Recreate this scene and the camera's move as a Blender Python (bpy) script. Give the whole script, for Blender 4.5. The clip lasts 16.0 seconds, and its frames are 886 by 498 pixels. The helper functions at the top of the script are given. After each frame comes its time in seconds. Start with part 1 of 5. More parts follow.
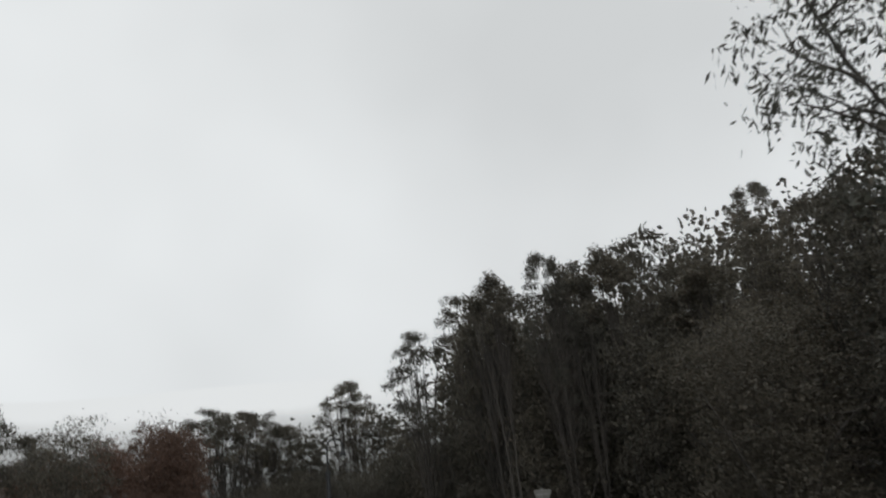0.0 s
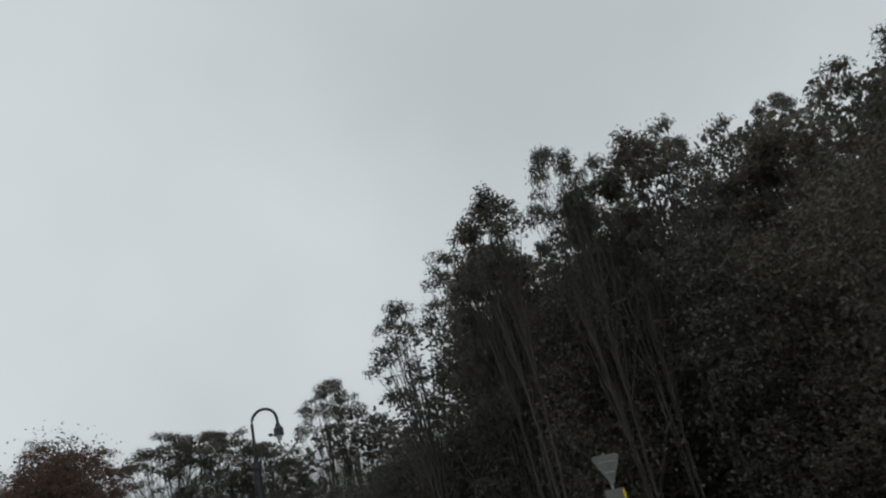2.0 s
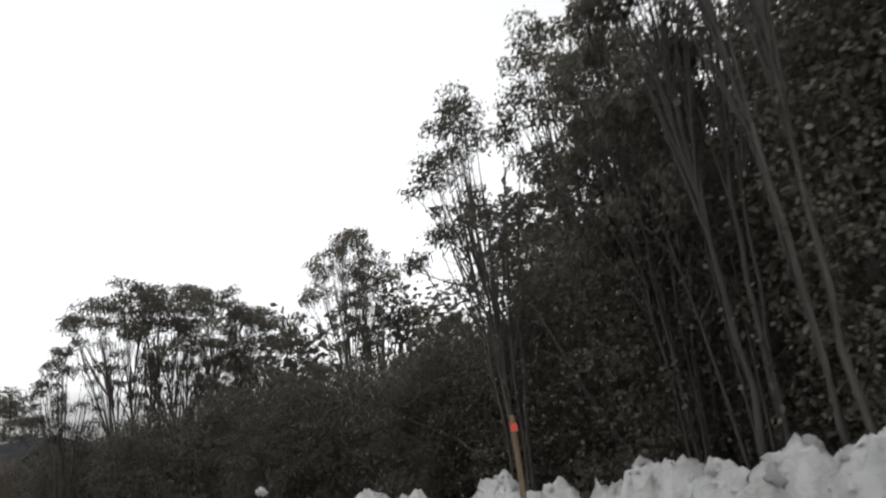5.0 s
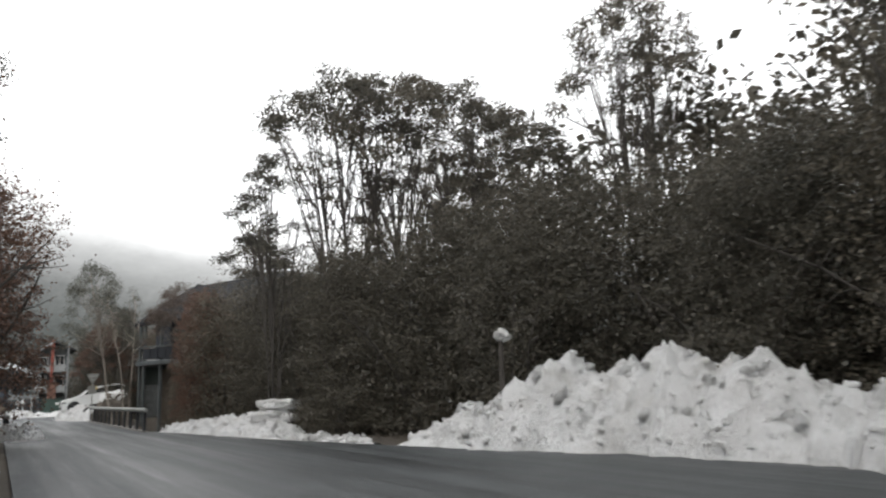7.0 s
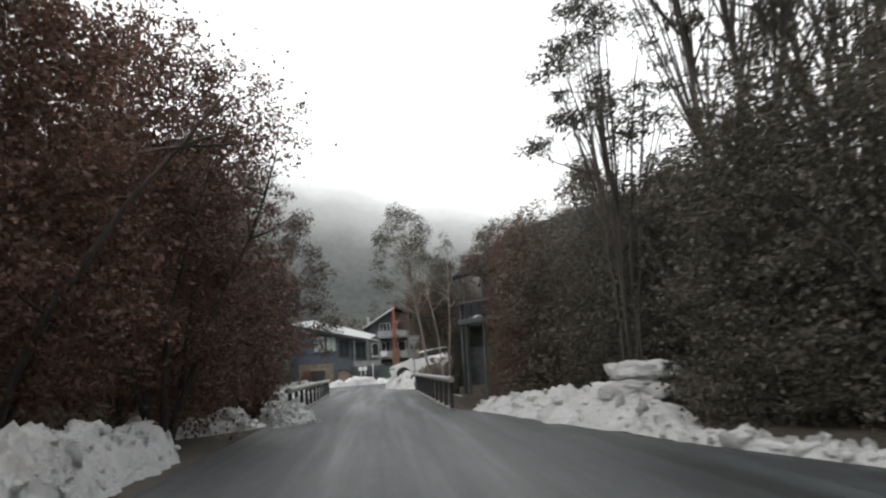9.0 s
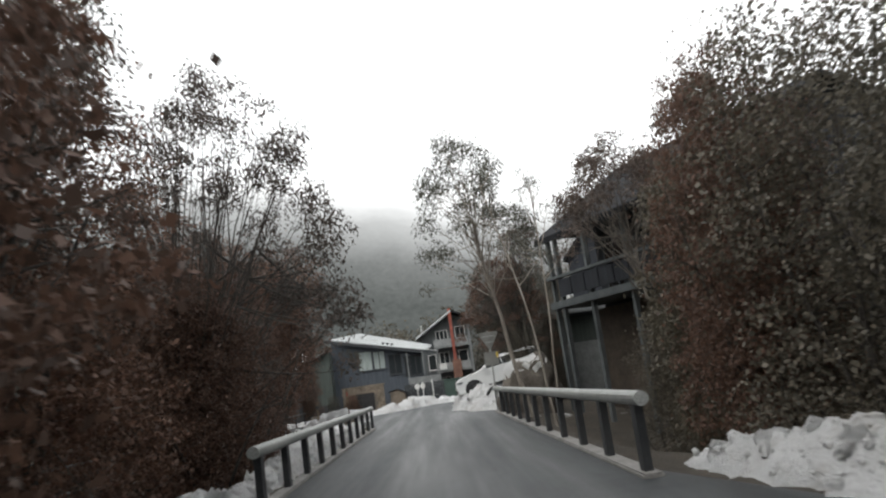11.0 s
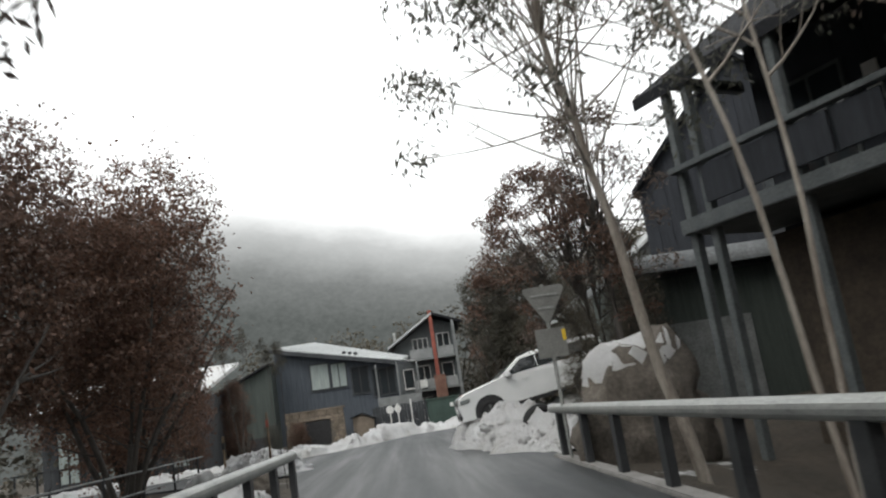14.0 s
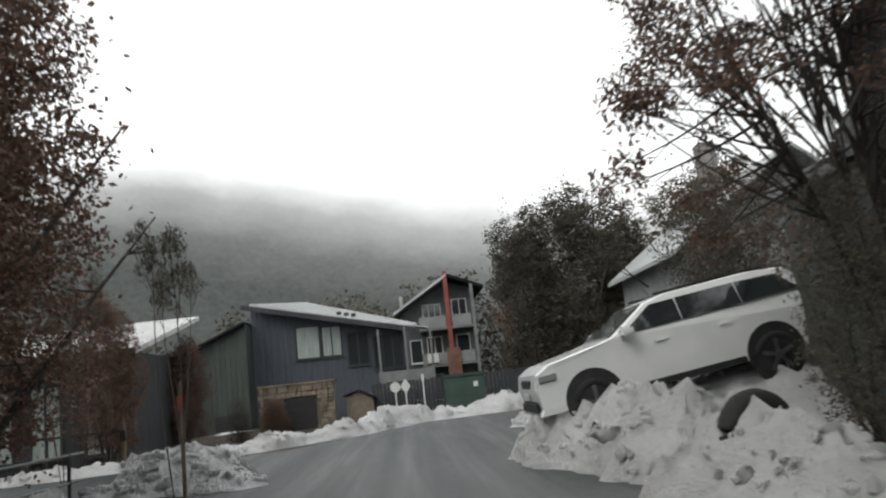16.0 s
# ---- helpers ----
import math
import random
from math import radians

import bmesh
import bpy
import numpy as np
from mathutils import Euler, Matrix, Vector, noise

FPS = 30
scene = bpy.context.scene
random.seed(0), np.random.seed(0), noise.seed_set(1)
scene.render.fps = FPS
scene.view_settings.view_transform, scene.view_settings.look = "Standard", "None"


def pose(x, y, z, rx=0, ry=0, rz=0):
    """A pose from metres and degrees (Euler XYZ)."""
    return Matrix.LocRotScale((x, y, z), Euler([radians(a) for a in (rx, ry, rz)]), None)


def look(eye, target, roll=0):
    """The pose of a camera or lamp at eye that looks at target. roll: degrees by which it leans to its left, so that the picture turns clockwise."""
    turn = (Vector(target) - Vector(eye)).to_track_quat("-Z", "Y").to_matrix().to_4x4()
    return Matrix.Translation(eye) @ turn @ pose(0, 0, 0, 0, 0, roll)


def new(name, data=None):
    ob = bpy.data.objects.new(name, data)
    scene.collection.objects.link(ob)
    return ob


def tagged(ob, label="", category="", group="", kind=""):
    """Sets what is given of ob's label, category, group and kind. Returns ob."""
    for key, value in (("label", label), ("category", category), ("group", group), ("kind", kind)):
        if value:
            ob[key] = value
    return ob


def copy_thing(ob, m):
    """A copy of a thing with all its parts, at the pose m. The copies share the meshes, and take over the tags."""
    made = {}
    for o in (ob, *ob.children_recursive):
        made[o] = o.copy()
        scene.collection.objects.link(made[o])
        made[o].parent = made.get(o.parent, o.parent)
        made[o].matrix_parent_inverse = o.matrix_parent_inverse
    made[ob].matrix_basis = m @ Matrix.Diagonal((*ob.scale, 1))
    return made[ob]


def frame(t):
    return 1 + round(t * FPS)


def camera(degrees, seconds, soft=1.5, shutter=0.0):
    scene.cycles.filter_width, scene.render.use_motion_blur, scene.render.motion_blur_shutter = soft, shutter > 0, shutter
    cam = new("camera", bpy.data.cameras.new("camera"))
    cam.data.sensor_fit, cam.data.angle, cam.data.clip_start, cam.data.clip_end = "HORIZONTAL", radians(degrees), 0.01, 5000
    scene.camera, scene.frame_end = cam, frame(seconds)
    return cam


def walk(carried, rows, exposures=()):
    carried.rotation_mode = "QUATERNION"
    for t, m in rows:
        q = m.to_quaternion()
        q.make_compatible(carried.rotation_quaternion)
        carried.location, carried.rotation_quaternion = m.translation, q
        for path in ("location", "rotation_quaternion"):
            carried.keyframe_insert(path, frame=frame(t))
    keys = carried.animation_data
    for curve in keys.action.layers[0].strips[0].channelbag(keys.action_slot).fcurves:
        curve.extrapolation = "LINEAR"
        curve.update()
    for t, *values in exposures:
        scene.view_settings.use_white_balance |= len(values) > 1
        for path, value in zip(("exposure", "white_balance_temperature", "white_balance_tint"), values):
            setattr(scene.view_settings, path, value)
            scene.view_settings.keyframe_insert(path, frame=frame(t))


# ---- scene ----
cam = camera(59.2, 16.0, soft=2.2, shutter=0.3)
PATH = [
    (0.0, (-15.988, -15.016, 1.300), (-8.650, -9.246, 4.886), -6.41),
    (0.5, (-14.103, -13.470, 1.300), (-6.950, -7.845, 5.446), -11.40),
    (1.0, (-12.177, -11.895, 1.300), (-4.727, -6.467, 5.179), -14.32),
    (1.5, (-10.155, -10.227, 1.300), (-2.743, -4.639, 5.020), -13.40),
    (2.0, (-8.024, -8.423, 1.300), (-0.629, -2.835, 5.055), -13.53),
    (2.5, (-5.811, -6.553, 1.300), (1.520, -0.899, 5.082), -13.99),
    (3.0, (-3.679, -4.717, 1.300), (3.530, 0.979, 5.247), -12.97),
    (3.2, (-2.854, -3.998, 1.300), (4.364, 1.719, 5.202), -12.30),
    (5.3, (2.998, 3.538, 1.286), (10.124, 10.037, 3.928), -4.56),
    (5.5, (3.629, 4.296, 1.305), (10.738, 11.016, 3.382), -1.77),
    (5.8, (4.582, 5.462, 1.319), (11.513, 12.507, 2.843), -2.43),
    (6.0, (5.228, 6.301, 1.309), (11.986, 13.560, 2.588), -0.81),
    (6.3, (6.216, 7.654, 1.285), (12.712, 15.115, 2.745), -2.34),
    (6.5, (6.857, 8.610, 1.273), (12.891, 16.370, 3.112), -2.23),
    (6.8, (7.773, 10.104, 1.274), (12.998, 18.455, 2.995), -2.04),
    (7.0, (8.325, 11.087, 1.278), (13.186, 19.642, 3.062), -1.75),
    (7.5, (9.462, 13.527, 1.309), (13.059, 22.731, 2.842), -1.33),
    (8.0, (10.378, 16.191, 1.335), (13.001, 25.725, 2.829), -1.96),
    (8.5, (11.076, 19.132, 1.301), (12.616, 28.887, 2.871), -0.61),
    (9.0, (11.412, 22.141, 1.273), (12.314, 31.991, 2.747), -3.06),
    (9.2, (11.506, 23.362, 1.279), (12.058, 33.231, 2.792), -3.50),
    (11.3, (11.231, 37.526, 1.321), (11.579, 47.376, 3.007), -8.15),
    (11.5, (11.220, 38.612, 1.322), (11.593, 48.465, 2.990), -8.06),
    (12.0, (11.215, 41.243, 1.299), (12.126, 51.058, 2.984), -12.26),
    (12.5, (11.153, 43.805, 1.306), (12.511, 53.565, 3.009), -12.71),
    (13.0, (11.066, 46.311, 1.303), (12.231, 56.090, 3.038), -11.71),
    (13.5, (10.951, 48.957, 1.254), (11.956, 58.733, 3.100), -10.13),
    (14.0, (10.858, 51.610, 1.256), (11.591, 61.396, 3.176), -8.89),
    (14.5, (10.744, 54.381, 1.273), (11.469, 64.175, 3.158), -8.58),
    (15.0, (10.765, 56.925, 1.288), (11.430, 66.726, 3.161), -8.07),
    (15.5, (10.567, 59.326, 1.308), (11.290, 69.133, 3.121), -7.89),
    (16.0, (10.344, 61.584, 1.312), (10.997, 71.419, 2.996), -6.31),
]
walk(cam, [(t, look(eye, target, roll)) for t, eye, target, roll in PATH],
     exposures=[(0.0, -0.6, 6500, 8), (0.5, -0.95, 6500, 5), (1.0, -1.1, 6600, 4), (1.5, -1.0, 6600, 4), (2.0, -0.9, 6200, 5), (2.5, -0.8, 6000, 6), (3.2, -0.65, 6000, 6),
                (5.3, 0.15, 6600, 10), (7.0, 0.5, 6600, 10), (9.2, 0.35, 6600, 9.5), (11.3, 0.4, 6600, 9), (13.0, 0.4, 6600, 8.5), (16.0, 0.1, 6600, 8.5)])

# ---- world and light: overcast sky over a wide soft sun ----
world = bpy.data.worlds.new("sky")
scene.world = world
world.use_nodes = True
wn = world.node_tree.nodes
wl = world.node_tree.links
wn.clear()
sky = wn.new("ShaderNodeTexSky")
sky.sky_type = "NISHITA"
sky.sun_disc = False
sky.sun_elevation = radians(46)
sky.sun_rotation = radians(228)
cloud = wn.new("ShaderNodeMix")
cloud.data_type = "RGBA"
cloud.inputs[0].default_value = 0.95
cloud.inputs[7].default_value = (11.6, 11.8, 12.0, 1)
wl.new(sky.outputs[0], cloud.inputs[6])
# soft unevenness of the cloud layer
drift = wn.new("ShaderNodeTexNoise")
drift.inputs["Scale"].default_value = 1.6
drift.inputs["Detail"].default_value = 3
shade = wn.new("ShaderNodeMapRange")
shade.inputs[1].default_value = 0.3
shade.inputs[2].default_value = 0.7
shade.inputs[3].default_value = 0.86
shade.inputs[4].default_value = 1.14
wl.new(drift.outputs[0], shade.inputs[0])
layer = wn.new("ShaderNodeVectorMath")
layer.operation = "SCALE"
wl.new(cloud.outputs[2], layer.inputs[0])
wl.new(shade.outputs[0], layer.inputs["Scale"])
bg = wn.new("ShaderNodeBackground")
bg.inputs[1].default_value = 0.1
wl.new(layer.outputs[0], bg.inputs[0])
wo = wn.new("ShaderNodeOutputWorld")
wl.new(bg.outputs[0], wo.inputs[0])
sun = new("sun", bpy.data.lights.new("sun", "SUN"))
sun.data.energy = 0.9
sun.data.angle = radians(30)
sun.data.color = (1, 0.97, 0.92)
sun.matrix_world = look((0, 0, 0), (0.5, 0.45, -0.7))


# ---- materials ----
def mat(name, rough=0.7, metal=0.0):
    m = bpy.data.materials.new(name)
    m.use_nodes = True
    b = m.node_tree.nodes["Principled BSDF"]
    b.inputs["Roughness"].default_value = rough
    b.inputs["Metallic"].default_value = metal
    return m, m.node_tree.nodes, m.node_tree.links, b


def noise_node(nd, lk, scale, detail=6, rough=0.6, coord="Object", stretch=None):
    tc = nd.new("ShaderNodeTexCoord")
    n = nd.new("ShaderNodeTexNoise")
    n.inputs["Scale"].default_value = scale
    n.inputs["Detail"].default_value = detail
    n.inputs["Roughness"].default_value = rough
    if stretch:
        mp = nd.new("ShaderNodeMapping")
        mp.inputs["Scale"].default_value = stretch
        lk.new(tc.outputs[coord], mp.inputs[0])
        lk.new(mp.outputs[0], n.inputs["Vector"])
    else:
        lk.new(tc.outputs[coord], n.inputs["Vector"])
    return n


def ramp(nd, lk, src, stops):
    r = nd.new("ShaderNodeValToRGB")
    e = r.color_ramp.elements
    while len(e) < len(stops):
        e.new(0.5)
    for k, (p, c) in enumerate(stops):
        e[k].position = p
        e[k].color = (*c, 1)
    lk.new(src, r.inputs[0])
    return r


def mix_rgb(nd, lk, fac, a, b, blend="MIX"):
    x = nd.new("ShaderNodeMix")
    x.data_type = "RGBA"
    x.blend_type = blend
    if isinstance(fac, (int, float)):
        x.inputs[0].default_value = fac
    else:
        lk.new(fac, x.inputs[0])
    for sock, v in ((x.inputs[6], a), (x.inputs[7], b)):
        if isinstance(v, tuple):
            sock.default_value = (*v, 1)
        else:
            lk.new(v, sock)
    return x.outputs[2]


def bump(nd, lk, b, src, strength, dist):
    n = nd.new("ShaderNodeBump")
    n.inputs["Strength"].default_value = strength
    n.inputs["Distance"].default_value = dist
    lk.new(src, n.inputs["Height"])
    lk.new(n.outputs[0], b.inputs["Normal"])


def grainy(name, dark, light, scale=3.0, rough=0.7, metal=0.0, bump_d=0.01, fine=40, coord="Object", stretch=None):
    m, nd, lk, b = mat(name, rough, metal)
    n1 = noise_node(nd, lk, scale, coord=coord, stretch=stretch)
    n2 = noise_node(nd, lk, fine, coord=coord, stretch=stretch)
    r1 = ramp(nd, lk, n1.outputs[0], [(0.3, dark), (0.7, light)])
    r2 = ramp(nd, lk, n2.outputs[0], [(0.3, (0.65, 0.65, 0.65)), (0.7, (1.2, 1.2, 1.2))])
    lk.new(mix_rgb(nd, lk, 1.0, r1.outputs[0], r2.outputs[0], "MULTIPLY"), b.inputs["Base Color"])
    if bump_d:
        bump(nd, lk, b, n2.outputs[0], 0.5, bump_d)
    return m


def leaf_mat(name, dark, light, trans=0.25):
    m, nd, lk, b = mat(name, 0.55)
    g = nd.new("ShaderNodeNewGeometry")
    oi = nd.new("ShaderNodeObjectInfo")
    r1 = ramp(nd, lk, g.outputs["Random Per Island"], [(0.0, dark), (1.0, light)])
    r2 = ramp(nd, lk, oi.outputs["Random"], [(0.0, (0.75, 0.75, 0.75)), (1.0, (1.25, 1.15, 1.1))])
    c = mix_rgb(nd, lk, 1.0, r1.outputs[0], r2.outputs[0], "MULTIPLY")
    lk.new(c, b.inputs["Base Color"])
    t = nd.new("ShaderNodeBsdfTranslucent")
    lk.new(c, t.inputs[0])
    mx = nd.new("ShaderNodeMixShader")
    mx.inputs[0].default_value = trans
    lk.new(b.outputs[0], mx.inputs[1])
    lk.new(t.outputs[0], mx.inputs[2])
    lk.new(mx.outputs[0], nd["Material Output"].inputs[0])
    return m


M_LEAF = leaf_mat("gum_leaf", (0.05, 0.056, 0.046), (0.115, 0.12, 0.098), 0.35)
M_LEAF_DARK = leaf_mat("dark_leaf", (0.055, 0.056, 0.046), (0.135, 0.125, 0.1), 0.38)
M_LEAF_BROWN = leaf_mat("brown_leaf", (0.07, 0.047, 0.036), (0.185, 0.11, 0.08), 0.36)
M_LEAF_RUST = leaf_mat("mauve_brown_leaf", (0.06, 0.052, 0.046), (0.14, 0.112, 0.096), 0.4)
M_LEAF_OLIVE = leaf_mat("olive_leaf", (0.05, 0.05, 0.036), (0.11, 0.1, 0.075))
M_BARK = grainy("grey_bark", (0.032, 0.028, 0.025), (0.085, 0.075, 0.066), 2.0, 0.85, fine=25, stretch=(3, 3, 0.5))
M_BARK_PALE = grainy("pale_bark", (0.16, 0.13, 0.105), (0.36, 0.33, 0.29), 1.6, 0.8, fine=20, stretch=(3, 3, 0.5))
M_BARK_MID = grainy("grey_brown_bark", (0.08, 0.068, 0.056), (0.2, 0.175, 0.15), 1.6, 0.85, fine=20, stretch=(3, 3, 0.5))
M_TIMBER = grainy("weathered_timber", (0.12, 0.085, 0.055), (0.24, 0.18, 0.12), 2.0, 0.85, fine=30, stretch=(4, 4, 0.4))
M_STEEL = grainy("galvanised_steel", (0.3, 0.31, 0.3), (0.45, 0.46, 0.44), 2.0, 0.45, 0.5, bump_d=0.001)
M_DARKSTEEL = grainy("dark_steel", (0.02, 0.022, 0.025), (0.05, 0.052, 0.055), 3.0, 0.5, 0.3, bump_d=0.001)
M_SIGNBACK = grainy("sign_back_aluminium", (0.19, 0.19, 0.18), (0.28, 0.28, 0.265), 3.0, 0.5, 0.4, bump_d=0.0)
M_ORANGE = grainy("orange_reflector", (0.62, 0.06, 0.04), (0.8, 0.1, 0.06), 6, 0.4, bump_d=0.0)
M_YELLOW = grainy("yellow_paint", (0.65, 0.45, 0.02), (0.8, 0.55, 0.05), 6, 0.5, bump_d=0.0)
M_WHITEPAINT = grainy("white_paint", (0.6, 0.6, 0.58), (0.78, 0.78, 0.76), 4, 0.5, bump_d=0.001)
M_NAVY = grainy("dark_blue_grey_cladding", (0.045, 0.055, 0.07), (0.085, 0.1, 0.12), 1.5, 0.7, fine=18, stretch=(6, 6, 0.4))
M_DARKGREEN = grainy("dark_green_cladding", (0.04, 0.052, 0.047), (0.075, 0.09, 0.08), 1.5, 0.7, fine=18, stretch=(6, 6, 0.4))
M_CHARCOAL = grainy("charcoal_cladding", (0.02, 0.023, 0.028), (0.05, 0.055, 0.06), 1.5, 0.65, fine=18, stretch=(6, 6, 0.4))
M_GREYWALL = grainy("grey_render", (0.2, 0.21, 0.21), (0.32, 0.33, 0.33), 1.2, 0.8, fine=12)
M_TAN = grainy("tan_board", (0.16, 0.13, 0.1), (0.28, 0.23, 0.18), 1.5, 0.8, fine=15)
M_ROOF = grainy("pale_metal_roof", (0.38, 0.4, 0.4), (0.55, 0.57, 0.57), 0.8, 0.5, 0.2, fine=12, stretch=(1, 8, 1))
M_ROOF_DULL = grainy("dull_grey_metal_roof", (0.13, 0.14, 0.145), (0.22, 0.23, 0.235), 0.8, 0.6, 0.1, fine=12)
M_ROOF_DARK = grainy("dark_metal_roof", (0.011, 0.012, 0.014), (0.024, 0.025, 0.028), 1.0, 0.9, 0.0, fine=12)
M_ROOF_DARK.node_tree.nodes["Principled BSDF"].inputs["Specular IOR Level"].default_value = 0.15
M_REDCOL = grainy("rust_red_column", (0.2, 0.05, 0.035), (0.33, 0.09, 0.06), 1.5, 0.7, fine=20)
M_BRICKRED = grainy("faded_red_brick", (0.16, 0.08, 0.06), (0.27, 0.15, 0.11), 2.5, 0.85, fine=18)
M_STONE = grainy("tan_stone", (0.13, 0.105, 0.08), (0.36, 0.3, 0.235), 2.5, 0.9, fine=14, bump_d=0.03)
M_MORTAR = grainy("mortar", (0.13, 0.12, 0.1), (0.2, 0.18, 0.16), 4, 0.95)
M_ROCK = grainy("grey_brown_rock", (0.055, 0.048, 0.04), (0.15, 0.13, 0.11), 2.0, 0.9, fine=16, bump_d=0.04)
M_RUBBER = grainy("tyre_rubber", (0.012, 0.012, 0.013), (0.03, 0.03, 0.03), 6, 0.85)
M_ALLOY = grainy("alloy_wheel", (0.1, 0.1, 0.105), (0.18, 0.18, 0.185), 5, 0.5, 0.6, bump_d=0.0)
# black also stands in for the shade inside wall and carport openings
M_BLACK = grainy("black_plastic", (0.012, 0.012, 0.013), (0.03, 0.03, 0.032), 6, 0.6, bump_d=0.001)
M_GREENBOX = grainy("green_painted_steel", (0.03, 0.055, 0.045), (0.05, 0.085, 0.07), 2, 0.6)
M_CONCRETE = grainy("concrete", (0.18, 0.175, 0.165), (0.3, 0.29, 0.28), 1.5, 0.85, fine=18)
M_SLATE = grainy("slate_grey_paint", (0.07, 0.08, 0.083), (0.12, 0.132, 0.135), 2, 0.75, fine=25)
M_LODGE = grainy("blue_black_cladding", (0.012, 0.015, 0.02), (0.03, 0.034, 0.043), 1.5, 0.85, fine=18, stretch=(6, 6, 0.4))
M_CLAYWALL = grainy("brown_rough_wall", (0.036, 0.028, 0.021), (0.082, 0.063, 0.046), 1.6, 0.9, fine=14, bump_d=0.02)
M_DECK = grainy("grey_timber_rail", (0.16, 0.17, 0.17), (0.26, 0.27, 0.27), 2, 0.8, fine=25)


def car_paint():
    m, nd, lk, b = mat("white_car_paint", 0.25)
    n = noise_node(nd, lk, 2.0)
    r = ramp(nd, lk, n.outputs[0], [(0.3, (0.76, 0.78, 0.78)), (0.7, (0.84, 0.85, 0.85))])
    lk.new(r.outputs[0], b.inputs["Base Color"])
    b.inputs["Coat Weight"].default_value = 0.6
    return m


M_CAR = car_paint()


def glass_mat(name, tint, rough=0.05):
    m, nd, lk, b = mat(name, rough)
    b.inputs["Base Color"].default_value = (*tint, 1)
    b.inputs["IOR"].default_value = 1.5
    b.inputs["Specular IOR Level"].default_value = 0.9
    return m


M_CARGLASS = glass_mat("dark_car_glass", (0.02, 0.024, 0.026))
M_HEADLIGHT = glass_mat("clear_lamp_glass", (0.24, 0.26, 0.26), 0.15)


def window_mat():
    m, nd, lk, b = mat("curtained_window_glass", 0.08)
    n = noise_node(nd, lk, 2.5, stretch=(6, 6, 0.5))
    # pale green-grey streaks put the panes' reflections into the base colour
    r = ramp(nd, lk, n.outputs[0], [(0.3, (0.26, 0.3, 0.29)), (0.7, (0.42, 0.47, 0.45))])
    lk.new(r.outputs[0], b.inputs["Base Color"])
    return m


M_WINDOW = window_mat()
M_DARKWIN = glass_mat("dark_window_glass", (0.03, 0.036, 0.04))


def asphalt():
    m, nd, lk, b = mat("wet_asphalt", 0.4)
    big = noise_node(nd, lk, 0.22, 5)
    track = noise_node(nd, lk, 0.9, 4, stretch=(1.6, 0.06, 1))
    fine = noise_node(nd, lk, 45, 3)
    mid = noise_node(nd, lk, 3.5, 6, 0.7)
    c = ramp(nd, lk, big.outputs[0], [(0.3, (0.017, 0.02, 0.0215)), (0.7, (0.036, 0.041, 0.043))])
    c2 = ramp(nd, lk, track.outputs[0], [(0.35, (0.7, 0.7, 0.7)), (0.65, (1.35, 1.35, 1.35))])
    c3 = ramp(nd, lk, fine.outputs[0], [(0.3, (0.7, 0.7, 0.7)), (0.7, (1.3, 1.3, 1.3))])
    x = mix_rgb(nd, lk, 1.0, c.outputs[0], c2.outputs[0], "MULTIPLY")
    x = mix_rgb(nd, lk, 1.0, x, c3.outputs[0], "MULTIPLY")
    c4 = ramp(nd, lk, mid.outputs[0], [(0.35, (0.72, 0.72, 0.72)), (0.65, (1.3, 1.3, 1.3))])
    x = mix_rgb(nd, lk, 1.0, x, c4.outputs[0], "MULTIPLY")
    lk.new(x, b.inputs["Base Color"])
    rr = ramp(nd, lk, track.outputs[0], [(0.3, (0.36, 0.36, 0.36)), (0.7, (0.68, 0.68, 0.68))])
    lk.new(rr.outputs[0], b.inputs["Roughness"])
    bump(nd, lk, b, fine.outputs[0], 0.5, 0.01)
    return m


M_ASPHALT = asphalt()


def snow_mat(name, dirt_gaps=0.5, low=0.42):
    m, nd, lk, b = mat(name, 0.75)
    n1 = noise_node(nd, lk, 0.9, 8, 0.65)
    n2 = noise_node(nd, lk, 9, 6, 0.75)
    n3 = noise_node(nd, lk, 30, 4, 0.7)
    c = ramp(nd, lk, n1.outputs[0], [(0.28, (low, low * 0.98, low * 0.94)), (0.45, (0.76, 0.76, 0.76)), (0.7, (0.88, 0.89, 0.9))])
    # dark spots: grit, and painted shade in the gaps between lumps
    d = ramp(nd, lk, n2.outputs[0], [(0.27, (0.24, 0.22, 0.19)), (0.4, (0.9, 0.9, 0.9)), (0.8, (1, 1, 1))])
    x = mix_rgb(nd, lk, dirt_gaps, c.outputs[0], d.outputs[0], "MULTIPLY")
    lk.new(x, b.inputs["Base Color"])
    b.inputs["Subsurface Weight"].default_value = 0.0
    h = mix_rgb(nd, lk, 0.35, n2.outputs[0], n3.outputs[0])
    bump(nd, lk, b, h, 1.0, 0.2)
    return m


M_SNOW = snow_mat("ploughed_snow", 0.6, 0.55)
M_CHUNK = snow_mat("hard_snow_lump", 0.3, 0.72)
M_SNOWCLEAN = snow_mat("fresh_snow", 0.15, 0.7)


